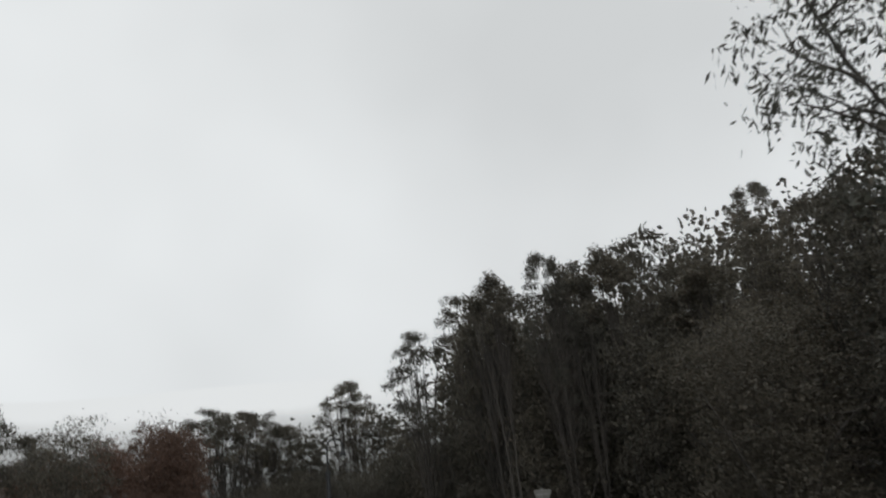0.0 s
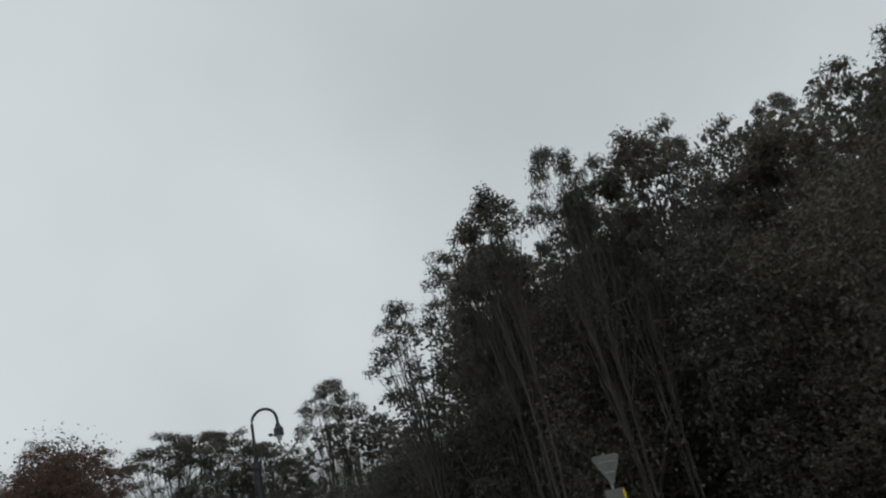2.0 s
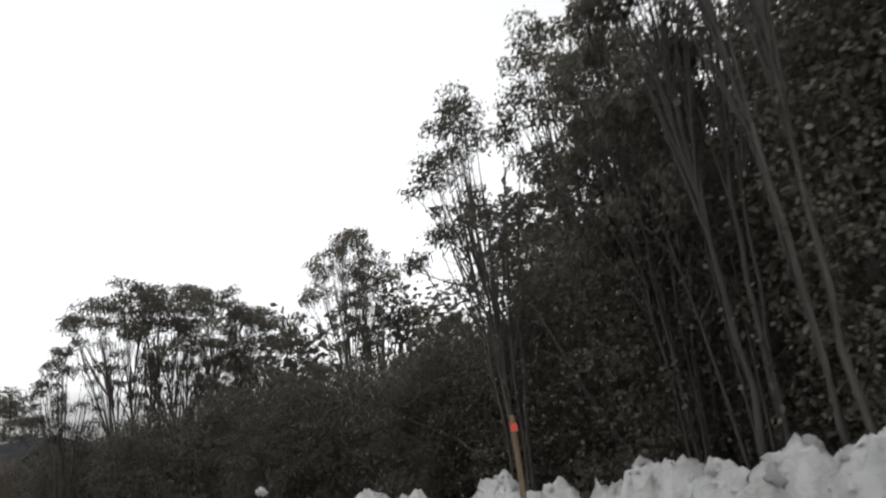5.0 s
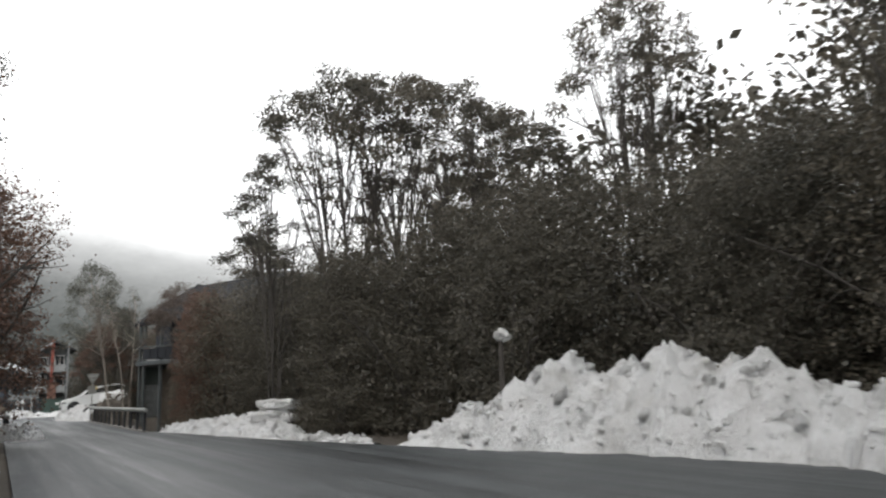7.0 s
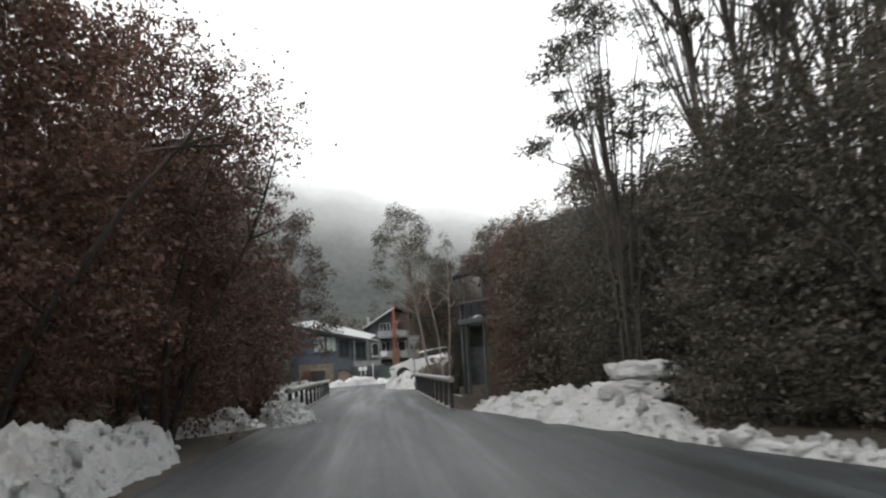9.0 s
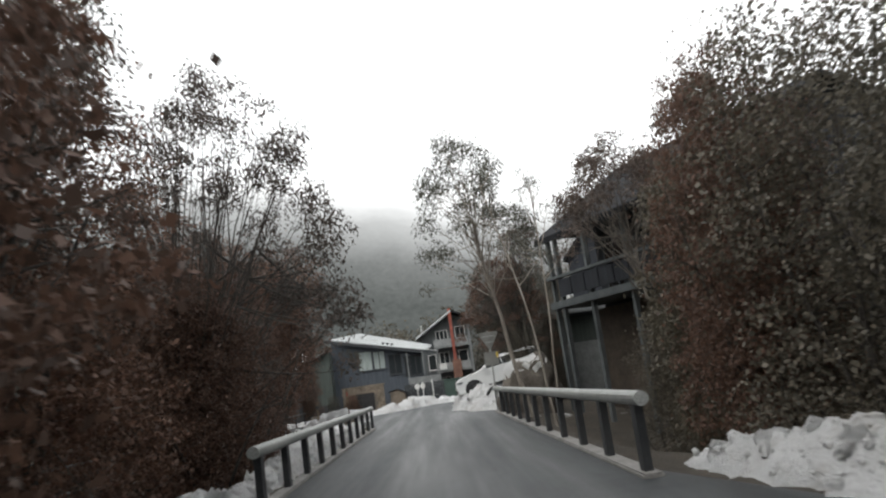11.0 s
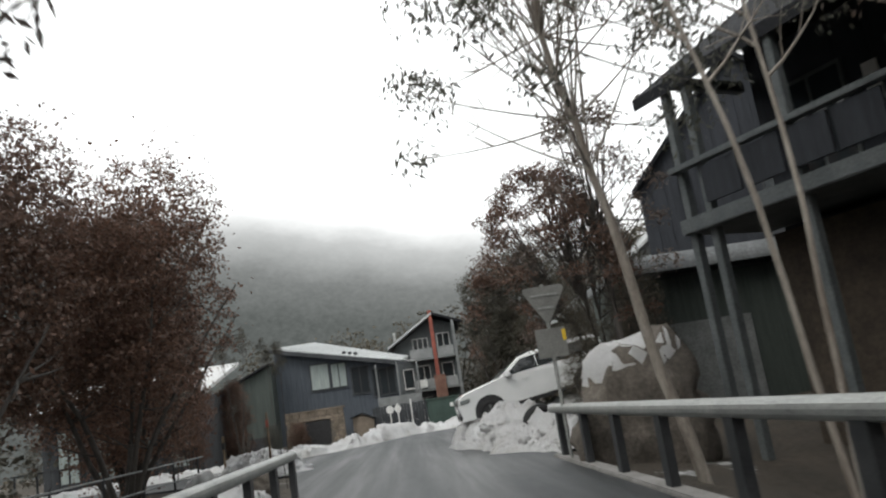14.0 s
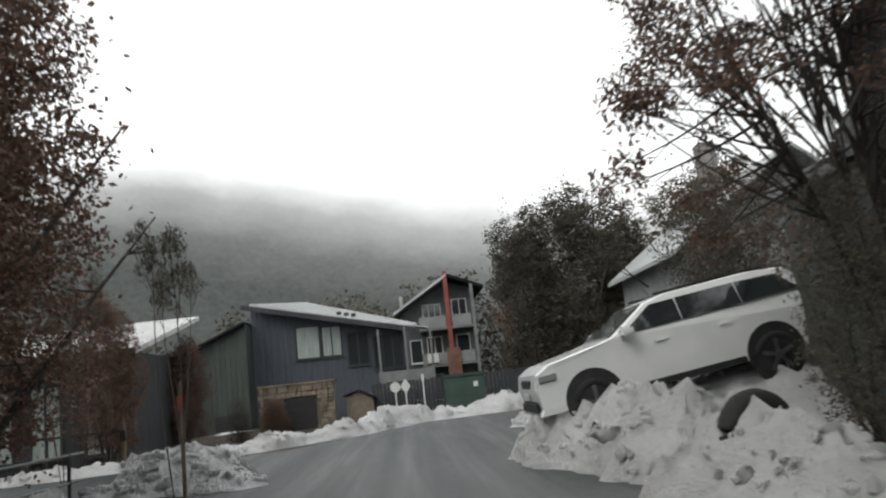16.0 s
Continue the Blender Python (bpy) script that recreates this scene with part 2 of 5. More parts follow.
def ground_mat():
    m, nd, lk, b = mat("leaf_litter_and_snow", 0.9)
    n1 = noise_node(nd, lk, 0.5, 8)
    n2 = noise_node(nd, lk, 9, 6, 0.7)
    n3 = noise_node(nd, lk, 0.16, 7, 0.7)
    c = ramp(nd, lk, n1.outputs[0], [(0.3, (0.03, 0.026, 0.02)), (0.7, (0.075, 0.06, 0.045))])
    f = ramp(nd, lk, n2.outputs[0], [(0.3, (0.6, 0.6, 0.6)), (0.7, (1.4, 1.4, 1.4))])
    x = mix_rgb(nd, lk, 1.0, c.outputs[0], f.outputs[0], "MULTIPLY")
    s = ramp(nd, lk, n3.outputs[0], [(0.6, (0, 0, 0)), (0.64, (1, 1, 1))])
    x = mix_rgb(nd, lk, s.outputs[0], x, (0.72, 0.73, 0.74))
    lk.new(x, b.inputs["Base Color"])
    bump(nd, lk, b, n2.outputs[0], 0.8, 0.08)
    return m


M_GROUND = ground_mat()


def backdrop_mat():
    # far forested mountain, self-glowing, with cloud haze painted into its colour towards the top
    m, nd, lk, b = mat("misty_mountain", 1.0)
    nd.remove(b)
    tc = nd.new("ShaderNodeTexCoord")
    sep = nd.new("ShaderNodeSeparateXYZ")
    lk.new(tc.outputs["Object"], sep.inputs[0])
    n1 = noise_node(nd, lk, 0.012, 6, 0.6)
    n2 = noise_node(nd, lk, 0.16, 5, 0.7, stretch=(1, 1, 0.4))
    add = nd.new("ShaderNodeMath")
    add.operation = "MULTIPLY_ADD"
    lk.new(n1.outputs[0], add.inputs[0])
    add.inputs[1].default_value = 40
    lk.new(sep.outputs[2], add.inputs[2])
    # the painted haze starts lower on the eastern end of the range
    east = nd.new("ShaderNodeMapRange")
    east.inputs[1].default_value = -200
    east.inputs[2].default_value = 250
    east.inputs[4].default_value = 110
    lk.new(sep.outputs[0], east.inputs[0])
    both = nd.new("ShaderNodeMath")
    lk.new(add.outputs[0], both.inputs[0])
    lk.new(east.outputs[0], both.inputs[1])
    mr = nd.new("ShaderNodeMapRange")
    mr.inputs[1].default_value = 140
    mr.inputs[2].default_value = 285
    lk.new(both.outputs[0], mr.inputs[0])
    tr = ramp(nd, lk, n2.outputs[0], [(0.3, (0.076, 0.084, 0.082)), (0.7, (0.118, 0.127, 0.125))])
    painted_fog = ramp(nd, lk, mr.outputs[0], [(0.0, (0, 0, 0)), (0.3, (0.08, 0.08, 0.08)), (0.65, (0.36, 0.36, 0.36)), (1.0, (1, 1, 1))])
    c = mix_rgb(nd, lk, painted_fog.outputs[0], tr.outputs[0], (1.15, 1.17, 1.19))
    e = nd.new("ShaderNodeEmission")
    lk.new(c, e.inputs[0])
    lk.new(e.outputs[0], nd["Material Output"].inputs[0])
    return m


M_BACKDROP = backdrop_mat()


# ---- mesh helpers ----
def link_mesh(name, bm, material, smooth=False):
    me = bpy.data.meshes.new(name)
    bm.to_mesh(me)
    bm.free()
    if smooth:
        for p in me.polygons:
            p.use_smooth = True
    if material:
        me.materials.append(material)
    return new(name, me)


def part(name, bm, material, parent=None, label="", smooth=False):
    ob = link_mesh(name, bm, material, smooth)
    if parent:
        ob.parent = parent
    if label:
        ob["label"] = label
    return ob


def empty(name, x, y, z=0.0, rz=0.0):
    ob = new(name)
    ob.matrix_world = pose(x, y, z, 0, 0, rz)
    return ob


def box(bm, x0, x1, y0, y1, z0, z1, bevel=0.0, m=None):
    r = bmesh.ops.create_cube(bm, size=1)
    vs = r["verts"]
    t = Matrix.Translation(((x0 + x1) / 2, (y0 + y1) / 2, (z0 + z1) / 2)) @ Matrix.Diagonal((x1 - x0, y1 - y0, z1 - z0, 1))
    bmesh.ops.transform(bm, matrix=(m or Matrix()) @ t, verts=vs)
    if bevel:
        es = list({e for v in vs for e in v.link_edges})
        bmesh.ops.bevel(bm, geom=es, offset=bevel, segments=2, affect="EDGES")
    return bm


def cube(*a, **k):
    return box(bmesh.new(), *a, **k)


def prism(bm, pts, y0, y1, m=None):
    """An outline in x and z, thickened from y0 to y1."""
    a = [bm.verts.new((m or Matrix()) @ Vector((x, y0, z))) for x, z in pts]
    b = [bm.verts.new((m or Matrix()) @ Vector((x, y1, z))) for x, z in pts]
    bm.faces.new(a)
    bm.faces.new(b[::-1])
    for k in range(len(pts)):
        j = (k + 1) % len(pts)
        bm.faces.new((a[j], a[k], b[k], b[j]))
    bmesh.ops.recalc_face_normals(bm, faces=bm.faces[:])
    return bm


def tube(bm, pts, radii, sides=8, caps=True):
    rings = []
    for k, p in enumerate(pts):
        p = Vector(p)
        d = (Vector(pts[min(k + 1, len(pts) - 1)]) - Vector(pts[max(k - 1, 0)])).normalized()
        u = d.orthogonal().normalized() if abs(d.z) > 0.999 else d.cross(Vector((0, 0, 1))).normalized()
        v = d.cross(u)
        rings.append([bm.verts.new(p + radii[k] * (math.cos(a) * u + math.sin(a) * v))
                      for a in (2 * math.pi * i / sides for i in range(sides))])
    for a, b in zip(rings, rings[1:]):
        for i in range(sides):
            j = (i + 1) % sides
            bm.faces.new((a[i], a[j], b[j], b[i]))
    if caps:
        bm.faces.new(rings[0])
        bm.faces.new(rings[-1][::-1])
    return bm


def fbm(p, octaves=4):
    return noise.fractal(p, 0.8, 2.1, octaves, noise_basis="PERLIN_ORIGINAL")


# ---- ground ----
def near_road(x, y):
    """Distance by which a place lies off the paved line, zero on it."""
    best = 1e9
    for (ax, ay, aw), (bx, by, bw) in zip(ROADLINE, ROADLINE[1:]):
        dx, dy = bx - ax, by - ay
        k = max(0.0, min(1.0, ((x - ax) * dx + (y - ay) * dy) / (dx * dx + dy * dy)))
        d = math.hypot(x - ax - k * dx, y - ay - k * dy) - (aw + k * (bw - aw))
        best = min(best, d)
    return max(0.0, best)


ROADLINE = [(-41, -46, 4), (-16, -19.5, 4), (0, -2, 4.5), (9, 8, 7), (12, 18, 7), (12, 30, 4.5), (11.2, 45, 3.2), (11.1, 68, 3.2),
            (11, 76, 5), (11, 84, 7), (40, 90, 6), (90, 96, 6)]
SIDEROAD = [(11, 80, 6), (-10, 76, 4), (-60, 66, 4)]


def height(x, y):
    d = near_road(x, y)
    for (ax, ay, aw), (bx, by, bw) in zip(SIDEROAD, SIDEROAD[1:]):
        dx, dy = bx - ax, by - ay
        k = max(0.0, min(1.0, ((x - ax) * dx + (y - ay) * dy) / (dx * dx + dy * dy)))
        d = min(d, max(0.0, math.hypot(x - ax - k * dx, y - ay - k * dy) - (aw + k * (bw - aw))))
    z = -0.06
    # wooded slope on the uphill side of the bend
    s = max(0.0, x * 0.75 - y * 0.25 - 8.0) if y < 60 else 0.0
    fade = max(0.0, min(1.0, (52 - y) / 16))
    z += min(26, 0.32 * max(0, d - 3.0)) * min(1, s / 6) * fade
    # creek gully under the bridge
    g = math.exp(-((y - 55) / 6.5) ** 2) * min(1, d / 2.0) * max(0.0, 1 - abs(x - 11) / 60)
    z -= 2.2 * g
    # bumps away from the paving
    z += min(1, d / 4) * 0.35 * fbm(Vector((x * 0.12, y * 0.12, 0)))
    z -= min(6.0, 0.02 * max(0, d - 15)) if x < 8 else 0
    return z


def axis(lo, hi, core0, core1, step):
    vals = list(np.arange(core0, core1 + 0.01, step))
    s, v = step, core1
    while v < hi:
        s *= 1.35
        v += s
        vals.append(v)
    s, v = step, core0
    while v > lo:
        s *= 1.35
        v -= s
        vals.insert(0, v)
    return vals


def build_ground():
    xs, ys = axis(-2500, 2500, -30, 50, 1.0), axis(-2500, 2500, -35, 110, 1.0)
    verts = [(x, y, height(x, y)) for y in ys for x in xs]
    n = len(xs)
    faces = [(j * n + i, j * n + i + 1, (j + 1) * n + i + 1, (j + 1) * n + i) for j in range(len(ys) - 1) for i in range(n - 1)]
    me = bpy.data.meshes.new("ground")
    me.from_pydata(verts, [], faces)
    for p in me.polygons:
        p.use_smooth = True
    me.materials.append(M_GROUND)
    return tagged(new("ground", me), "dark leaf littered ground with thin patches of snow", "ground", kind="structure")


build_ground()

ROAD_EDGE = [(-44, -45), (-19.1, -18.0), (-7.0, -4.8), (1.4, 4.9), (4.7, 8.8), (6.8, 12.2), (8.2, 17), (8.6, 24), (8.6, 30), (8.6, 45), (8.7, 66),
             (7.6, 73.5), (2, 76.5), (-60, 64), (-60, 71), (0, 80.5), (7, 83.2), (9, 86.5), (11, 90.5), (14, 91.5), (22, 93), (95, 100),
             (95, 91), (22, 83), (16, 80), (13.6, 77), (13.6, 66), (13.7, 45), (14.4, 42), (15.6, 34), (17, 28), (19.2, 22), (19.6, 17),
             (17.0, 13.0), (12, 6.5), (5.0, -1.6), (-2.3, -9.1), (-14.4, -22.3), (-38, -49)]


def build_road():
    bm = bmesh.new()
    top = [bm.verts.new((x, y, 0.0)) for x, y in ROAD_EDGE]
    low = [bm.verts.new((x, y, -0.25)) for x, y in ROAD_EDGE]
    f = bm.faces.new(top)
    for k in range(len(top)):
        j = (k + 1) % len(top)
        bm.faces.new((top[k], low[k], low[j], top[j]))
    bmesh.ops.recalc_face_normals(bm, faces=bm.faces[:])
    if f.normal.z < 0:
        bmesh.ops.reverse_faces(bm, faces=bm.faces[:])
    bmesh.ops.triangulate(bm, faces=[f])
    return tagged(link_mesh("road", bm, M_ASPHALT), "wet dark grey asphalt road with worn wheel tracks", "road", kind="structure")


build_road()


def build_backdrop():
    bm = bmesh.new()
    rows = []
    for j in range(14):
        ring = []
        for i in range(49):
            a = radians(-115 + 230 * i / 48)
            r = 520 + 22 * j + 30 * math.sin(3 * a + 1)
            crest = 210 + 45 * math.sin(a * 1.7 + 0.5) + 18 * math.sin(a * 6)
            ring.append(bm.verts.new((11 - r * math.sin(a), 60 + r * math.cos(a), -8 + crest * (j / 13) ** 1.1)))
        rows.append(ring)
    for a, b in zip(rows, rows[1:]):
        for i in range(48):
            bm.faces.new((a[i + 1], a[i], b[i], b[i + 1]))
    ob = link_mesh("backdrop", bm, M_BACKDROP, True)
    return tagged(ob, "grey forested mountainside, glowing backdrop with painted cloud haze", "mountain", kind="structure")


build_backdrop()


# ---- trees ----
def leaf_quads(rng, p, size, width, droop):
    """One narrow leaf at each place, hanging more or less."""
    n = len(p)
    d = rng.normal(size=(n, 3))
    d[:, 2] = d[:, 2] * 0.6 - droop
    d /= np.linalg.norm(d, axis=1)[:, None]
    w = np.cross(d, rng.normal(size=(n, 3)))
    w /= np.linalg.norm(w, axis=1)[:, None] + 1e-6
    ln = size * rng.uniform(0.6, 1.3, n)[:, None]
    wd = width * rng.uniform(0.7, 1.3, n)[:, None]
    return np.stack([p, p + d * ln * 0.4 + w * wd, p + d * ln, p + d * ln * 0.45 - w * wd], 1).reshape(-1, 3)


def crown_mesh(name, blocks, material):
    v = np.concatenate(blocks)
    me = bpy.data.meshes.new(name)
    me.from_pydata(v.tolist(), [], np.arange(len(v)).reshape(-1, 4).tolist())
    me.materials.append(material)
    return me


def puff(rng, centre, rx, rz, count):
    """Places in a flattened clump of foliage, thicker towards its upper skin."""
    u = rng.normal(size=(count, 3))
    u /= np.linalg.norm(u, axis=1)[:, None]
    u[:, 2] = np.where(rng.random(count) < 0.6, np.abs(u[:, 2]), u[:, 2])
    r = rng.uniform(0.35, 1.0, count) ** 0.6
    r *= 1 + 0.25 * np.sin(u[:, 0] * 5 + centre[0] * 3) * np.cos(u[:, 1] * 4 + centre[1])
    return np.array(centre) + u * r[:, None] * np.array([rx, rx, rz])


def limb(bm, rng, start, direction, length, r0, r1, segs, bend, rise, sides=6):
    pts, rad, p, d = [Vector(start)], [r0], Vector(start), Vector(direction).normalized()
    for k in range(segs):
        d = (d + Vector(rng.normal(size=3)) * bend + Vector((0, 0, rise))).normalized()
        p = p + d * (length / segs)
        pts.append(p.copy())
        rad.append(r0 + (r1 - r0) * (k + 1) / segs)
    tube(bm, pts, rad, sides, caps=False)
    return pts, d


def gum_tree(name, seed, tall, stems, lean, crown_from, branches, leaves, rx, rz, size, width, droop, leafmat, barkmat, tilt=(0, 0), r0=0.13, spread=0.9, rise=0.02, inner=0, fork=0):
    """Stems that fan out from the root, branches on their upper part, a clump of foliage on each."""
    rng = np.random.default_rng(seed)
    root = new(name)
    twigs = bmesh.new()
    blocks = []
    for s in range(stems):
        bm = bmesh.new()
        a = 2 * math.pi * (s + rng.uniform(-0.3, 0.3)) / stems
        dirn = (lean * math.cos(a) + tilt[0], lean * math.sin(a) + tilt[1], 1)
        sh = tall * rng.uniform(0.82, 1.0)
        off = 0.18 * (stems > 1)
        foot = (off * math.cos(a), off * math.sin(a), -0.3)
        if fork:
            if s == 0:
                pole, d = limb(bm, rng, (0, 0, -0.3), (tilt[0], tilt[1], 1), fork * tall, r0 * 1.7 * tall / 10, r0 * 1.2 * tall / 10, 6, 0.03, 0.0, 9)
            foot = pole[-1]
            sh *= 1 - fork
        pts, d = limb(bm, rng, foot, dirn, sh, r0 * tall / 10, 0.025, 10, 0.06, rise, 7)
        for b in range(branches):
            k = crown_from + (0.98 - crown_from) * (b + rng.uniform(0, 0.9)) / branches
            i = min(int(k * 10), 9)
            q = pts[i].lerp(pts[i + 1], k * 10 - i)
            ba = rng.uniform(0, 2 * math.pi)
            bd = (math.cos(ba) * spread, math.sin(ba) * spread, rng.uniform(0.5, 1.1))
            bl = tall * rng.uniform(0.10, 0.24) * (1.25 - 0.6 * k)
            bp, bdir = limb(twigs, rng, q, bd, bl, 0.032 * tall / 10, 0.012, 4, 0.14, 0.05, 5)
            for _ in range(3):
                td = Vector(rng.normal(size=3)) * 0.7 + bdir
                limb(twigs, rng, bp[rng.integers(1, 4)], td, bl * 0.5, 0.014, 0.006, 3, 0.2, 0.02, 3)
            g = rng.uniform(0.7, 1.2)
            n = int(leaves * g * g)
            blocks.append(leaf_quads(rng, puff(rng, bp[-1], rx * g, rz * g, n), size, width, droop))
            if inner:
                blocks.append(leaf_quads(rng, puff(rng, bp[-1], rx * g * 0.6, rz * g * 0.6, inner), size * 1.5, width * 2.2, droop * 0.3))
        blocks.append(leaf_quads(rng, puff(rng, pts[-1], rx * 0.9, rz * 0.8, int(leaves * 0.8)), size, width, droop))
        trunk = link_mesh("trunk", bm, barkmat, True)
        trunk.parent = root
    limbs = link_mesh("branchwork", twigs, barkmat, True)
    limbs.parent = root
    tagged(limbs, kind="stuff")
    crown = new("crown", crown_mesh("crown", blocks, leafmat))
    crown.parent = root
    return root


def bush_tree(name, seed, tall, wide, clumps, leaves, radius, size, width, leafmat, barkmat, low=0.1, droop=0.3, inner=1.0):
    """A dense tree: many small clumps over the skin of several lobes, large leaves within."""
    rng = np.random.default_rng(seed)
    root = new(name)
    twigs = bmesh.new()
    for s in range(5):
        bm = bmesh.new()
        a = 2 * math.pi * s / 5 + rng.uniform(-0.4, 0.4)
        pts, d = limb(bm, rng, (0.1 * math.cos(a), 0.1 * math.sin(a), -0.3), (0.35 * math.cos(a), 0.35 * math.sin(a), 1), tall * 0.76, 0.011 * tall, 0.02, 7, 0.1, 0.0, 6)
        for b in range(6):
            i = rng.integers(2, 7)
            ba = rng.uniform(0, 6.28)
            limb(twigs, rng, pts[i], (math.cos(ba), math.sin(ba), rng.uniform(0.1, 0.7)), wide * rng.uniform(0.12, 0.26), 0.03, 0.008, 3, 0.15, 0.03, 4)
        trunk = link_mesh("trunk", bm, barkmat, True)
        trunk.parent = root
    limbs = link_mesh("branchwork", twigs, barkmat, True)
    limbs.parent = root
    tagged(limbs, kind="stuff")
    blocks = []
    lobes = []
    for k in range(13):
        h = low + (0.86 - low) * k / 12
        ring = 0.5 * wide * math.sqrt(max(0.05, 1 - ((h - 0.42) / 0.56) ** 2))
        a = k * 2.4 + rng.uniform(-0.4, 0.4)
        f = rng.uniform(0.35, 0.7)
        lobes.append((ring * f * math.cos(a), ring * f * math.sin(a), tall * h, wide * rng.uniform(0.2, 0.3)))
    for k in range(clumps):
        lx, ly, lz, lr = lobes[rng.integers(len(lobes))]
        v = rng.normal(size=3)
        v /= np.linalg.norm(v)
        q = rng.uniform(0.75, 1.08)
        c = (lx + v[0] * lr * q, ly + v[1] * lr * q, max(low * tall * 0.8, lz + v[2] * lr * 0.9 * q))
        blocks.append(leaf_quads(rng, puff(rng, c, radius, radius * 0.6, leaves), size, width, droop))
    for lx, ly, lz, lr in lobes:
        n = int(200 * inner)
        blocks.append(leaf_quads(rng, np.array((lx, ly, lz)) + rng.normal(size=(n, 3)) * lr * 0.42, size * 1.25, width * 1.5, 0.1))
    crown = new("crown", crown_mesh("crown", blocks, leafmat))
    crown.parent = root
    return root


def bezier(a, b, c, n):
    return [a * (1 - k / n) ** 2 + b * (2 * (k / n) * (1 - k / n)) + c * (k / n) ** 2 for k in range(n + 1)]


def cap_gum(name, seed, tall, stems, reach, dome, tips, leaves, rx, rz, size, width, droop, leafmat, barkmat, r0=0.06, fork=(0.35, 0.8), low=0.2, lean=(0, 0), inner=10, twigs_each=3, limb_r=0.034):
    """A snow gum: bare stems that fan from the root, limbs that curve up and out, and a thin domed cap of foliage on their ends."""
    rng = np.random.default_rng(seed)
    root = new(name)
    limbs_bm = bmesh.new()
    blocks, poles = [], []
    for s in range(stems):
        a = 2 * math.pi * (s + rng.uniform(-0.35, 0.35)) / stems
        out = reach * rng.uniform(0.3, 0.62)
        foot = Vector((0.14 * math.cos(a), 0.14 * math.sin(a), -0.3)) if stems > 1 else Vector((0, 0, -0.3))
        if stems == 1:
            out = 0
        head = Vector((out * math.cos(a) + lean[0] * tall, out * math.sin(a) + lean[1] * tall, tall * rng.uniform(0.74, 0.84)))
        knee = Vector((head.x * 0.3 + rng.normal() * 0.15, head.y * 0.3 + rng.normal() * 0.15, tall * 0.45))
        pts = [p + Vector(rng.normal(size=3)) * 0.03 for p in bezier(foot, knee, head, 12)]
        w = r0 * tall / 10 * rng.uniform(0.8, 1.2)
        bm = bmesh.new()
        tube(bm, pts, [w * (1 - 0.72 * k / 12) for k in range(13)], 7, caps=False)
        link_mesh("trunk", bm, barkmat, True).parent = root
        poles.append((pts, w))
    for k in range(tips):
        a, r = rng.uniform(0, 2 * math.pi), math.sqrt(rng.random())
        r *= 1 + 0.18 * math.sin(3 * a + seed)
        z = tall * (1 - dome * r * r) + rng.normal() * 0.02 * tall
        if rng.random() < low:
            z -= tall * rng.uniform(0.05, 0.22)
            r = 0.5 + 0.5 * r
        tip = Vector((reach * r * math.cos(a) + lean[0] * tall, reach * r * math.sin(a) + lean[1] * tall, z - 0.15))
        pts, w = min(poles, key=lambda q: (q[0][-1] - tip).length + 0.25 * rng.random())
        i = int(12 * rng.uniform(*fork))
        q = pts[min(i, 11)]
        mid = q.lerp(tip, 0.5) + Vector((0, 0, -0.06 * (tip - q).length)) + (tip - q).cross(Vector((0, 0, 1))) * rng.uniform(-0.12, 0.12)
        path = bezier(q, mid, tip, 6)
        tube(limbs_bm, path, [limb_r * tall / 10 * (1 - 0.78 * j / 6) for j in range(7)], 5, caps=False)
        d = (tip - mid).normalized()
        for _ in range(twigs_each):
            limb(limbs_bm, rng, path[rng.integers(3, 6)], Vector(rng.normal(size=3)) * 0.6 + d, rx * rng.uniform(0.7, 1.3), 0.011, 0.004, 3, 0.15, 0.03, 3)
        g = rng.uniform(0.65, 1.2)
        blocks.append(leaf_quads(rng, puff(rng, tip, rx * g, rz * g, int(leaves * g * g)), size, width, droop))
        if inner:
            blocks.append(leaf_quads(rng, puff(rng, tip, rx * g * 0.6, rz * g * 0.5, inner), size * 1.4, width * 1.8, droop * 0.4))
    limbs = link_mesh("branchwork", limbs_bm, barkmat, True)
    limbs.parent = root
    tagged(limbs, kind="stuff")
    new("crown", crown_mesh("crown", blocks, leafmat)).parent = root
    return root


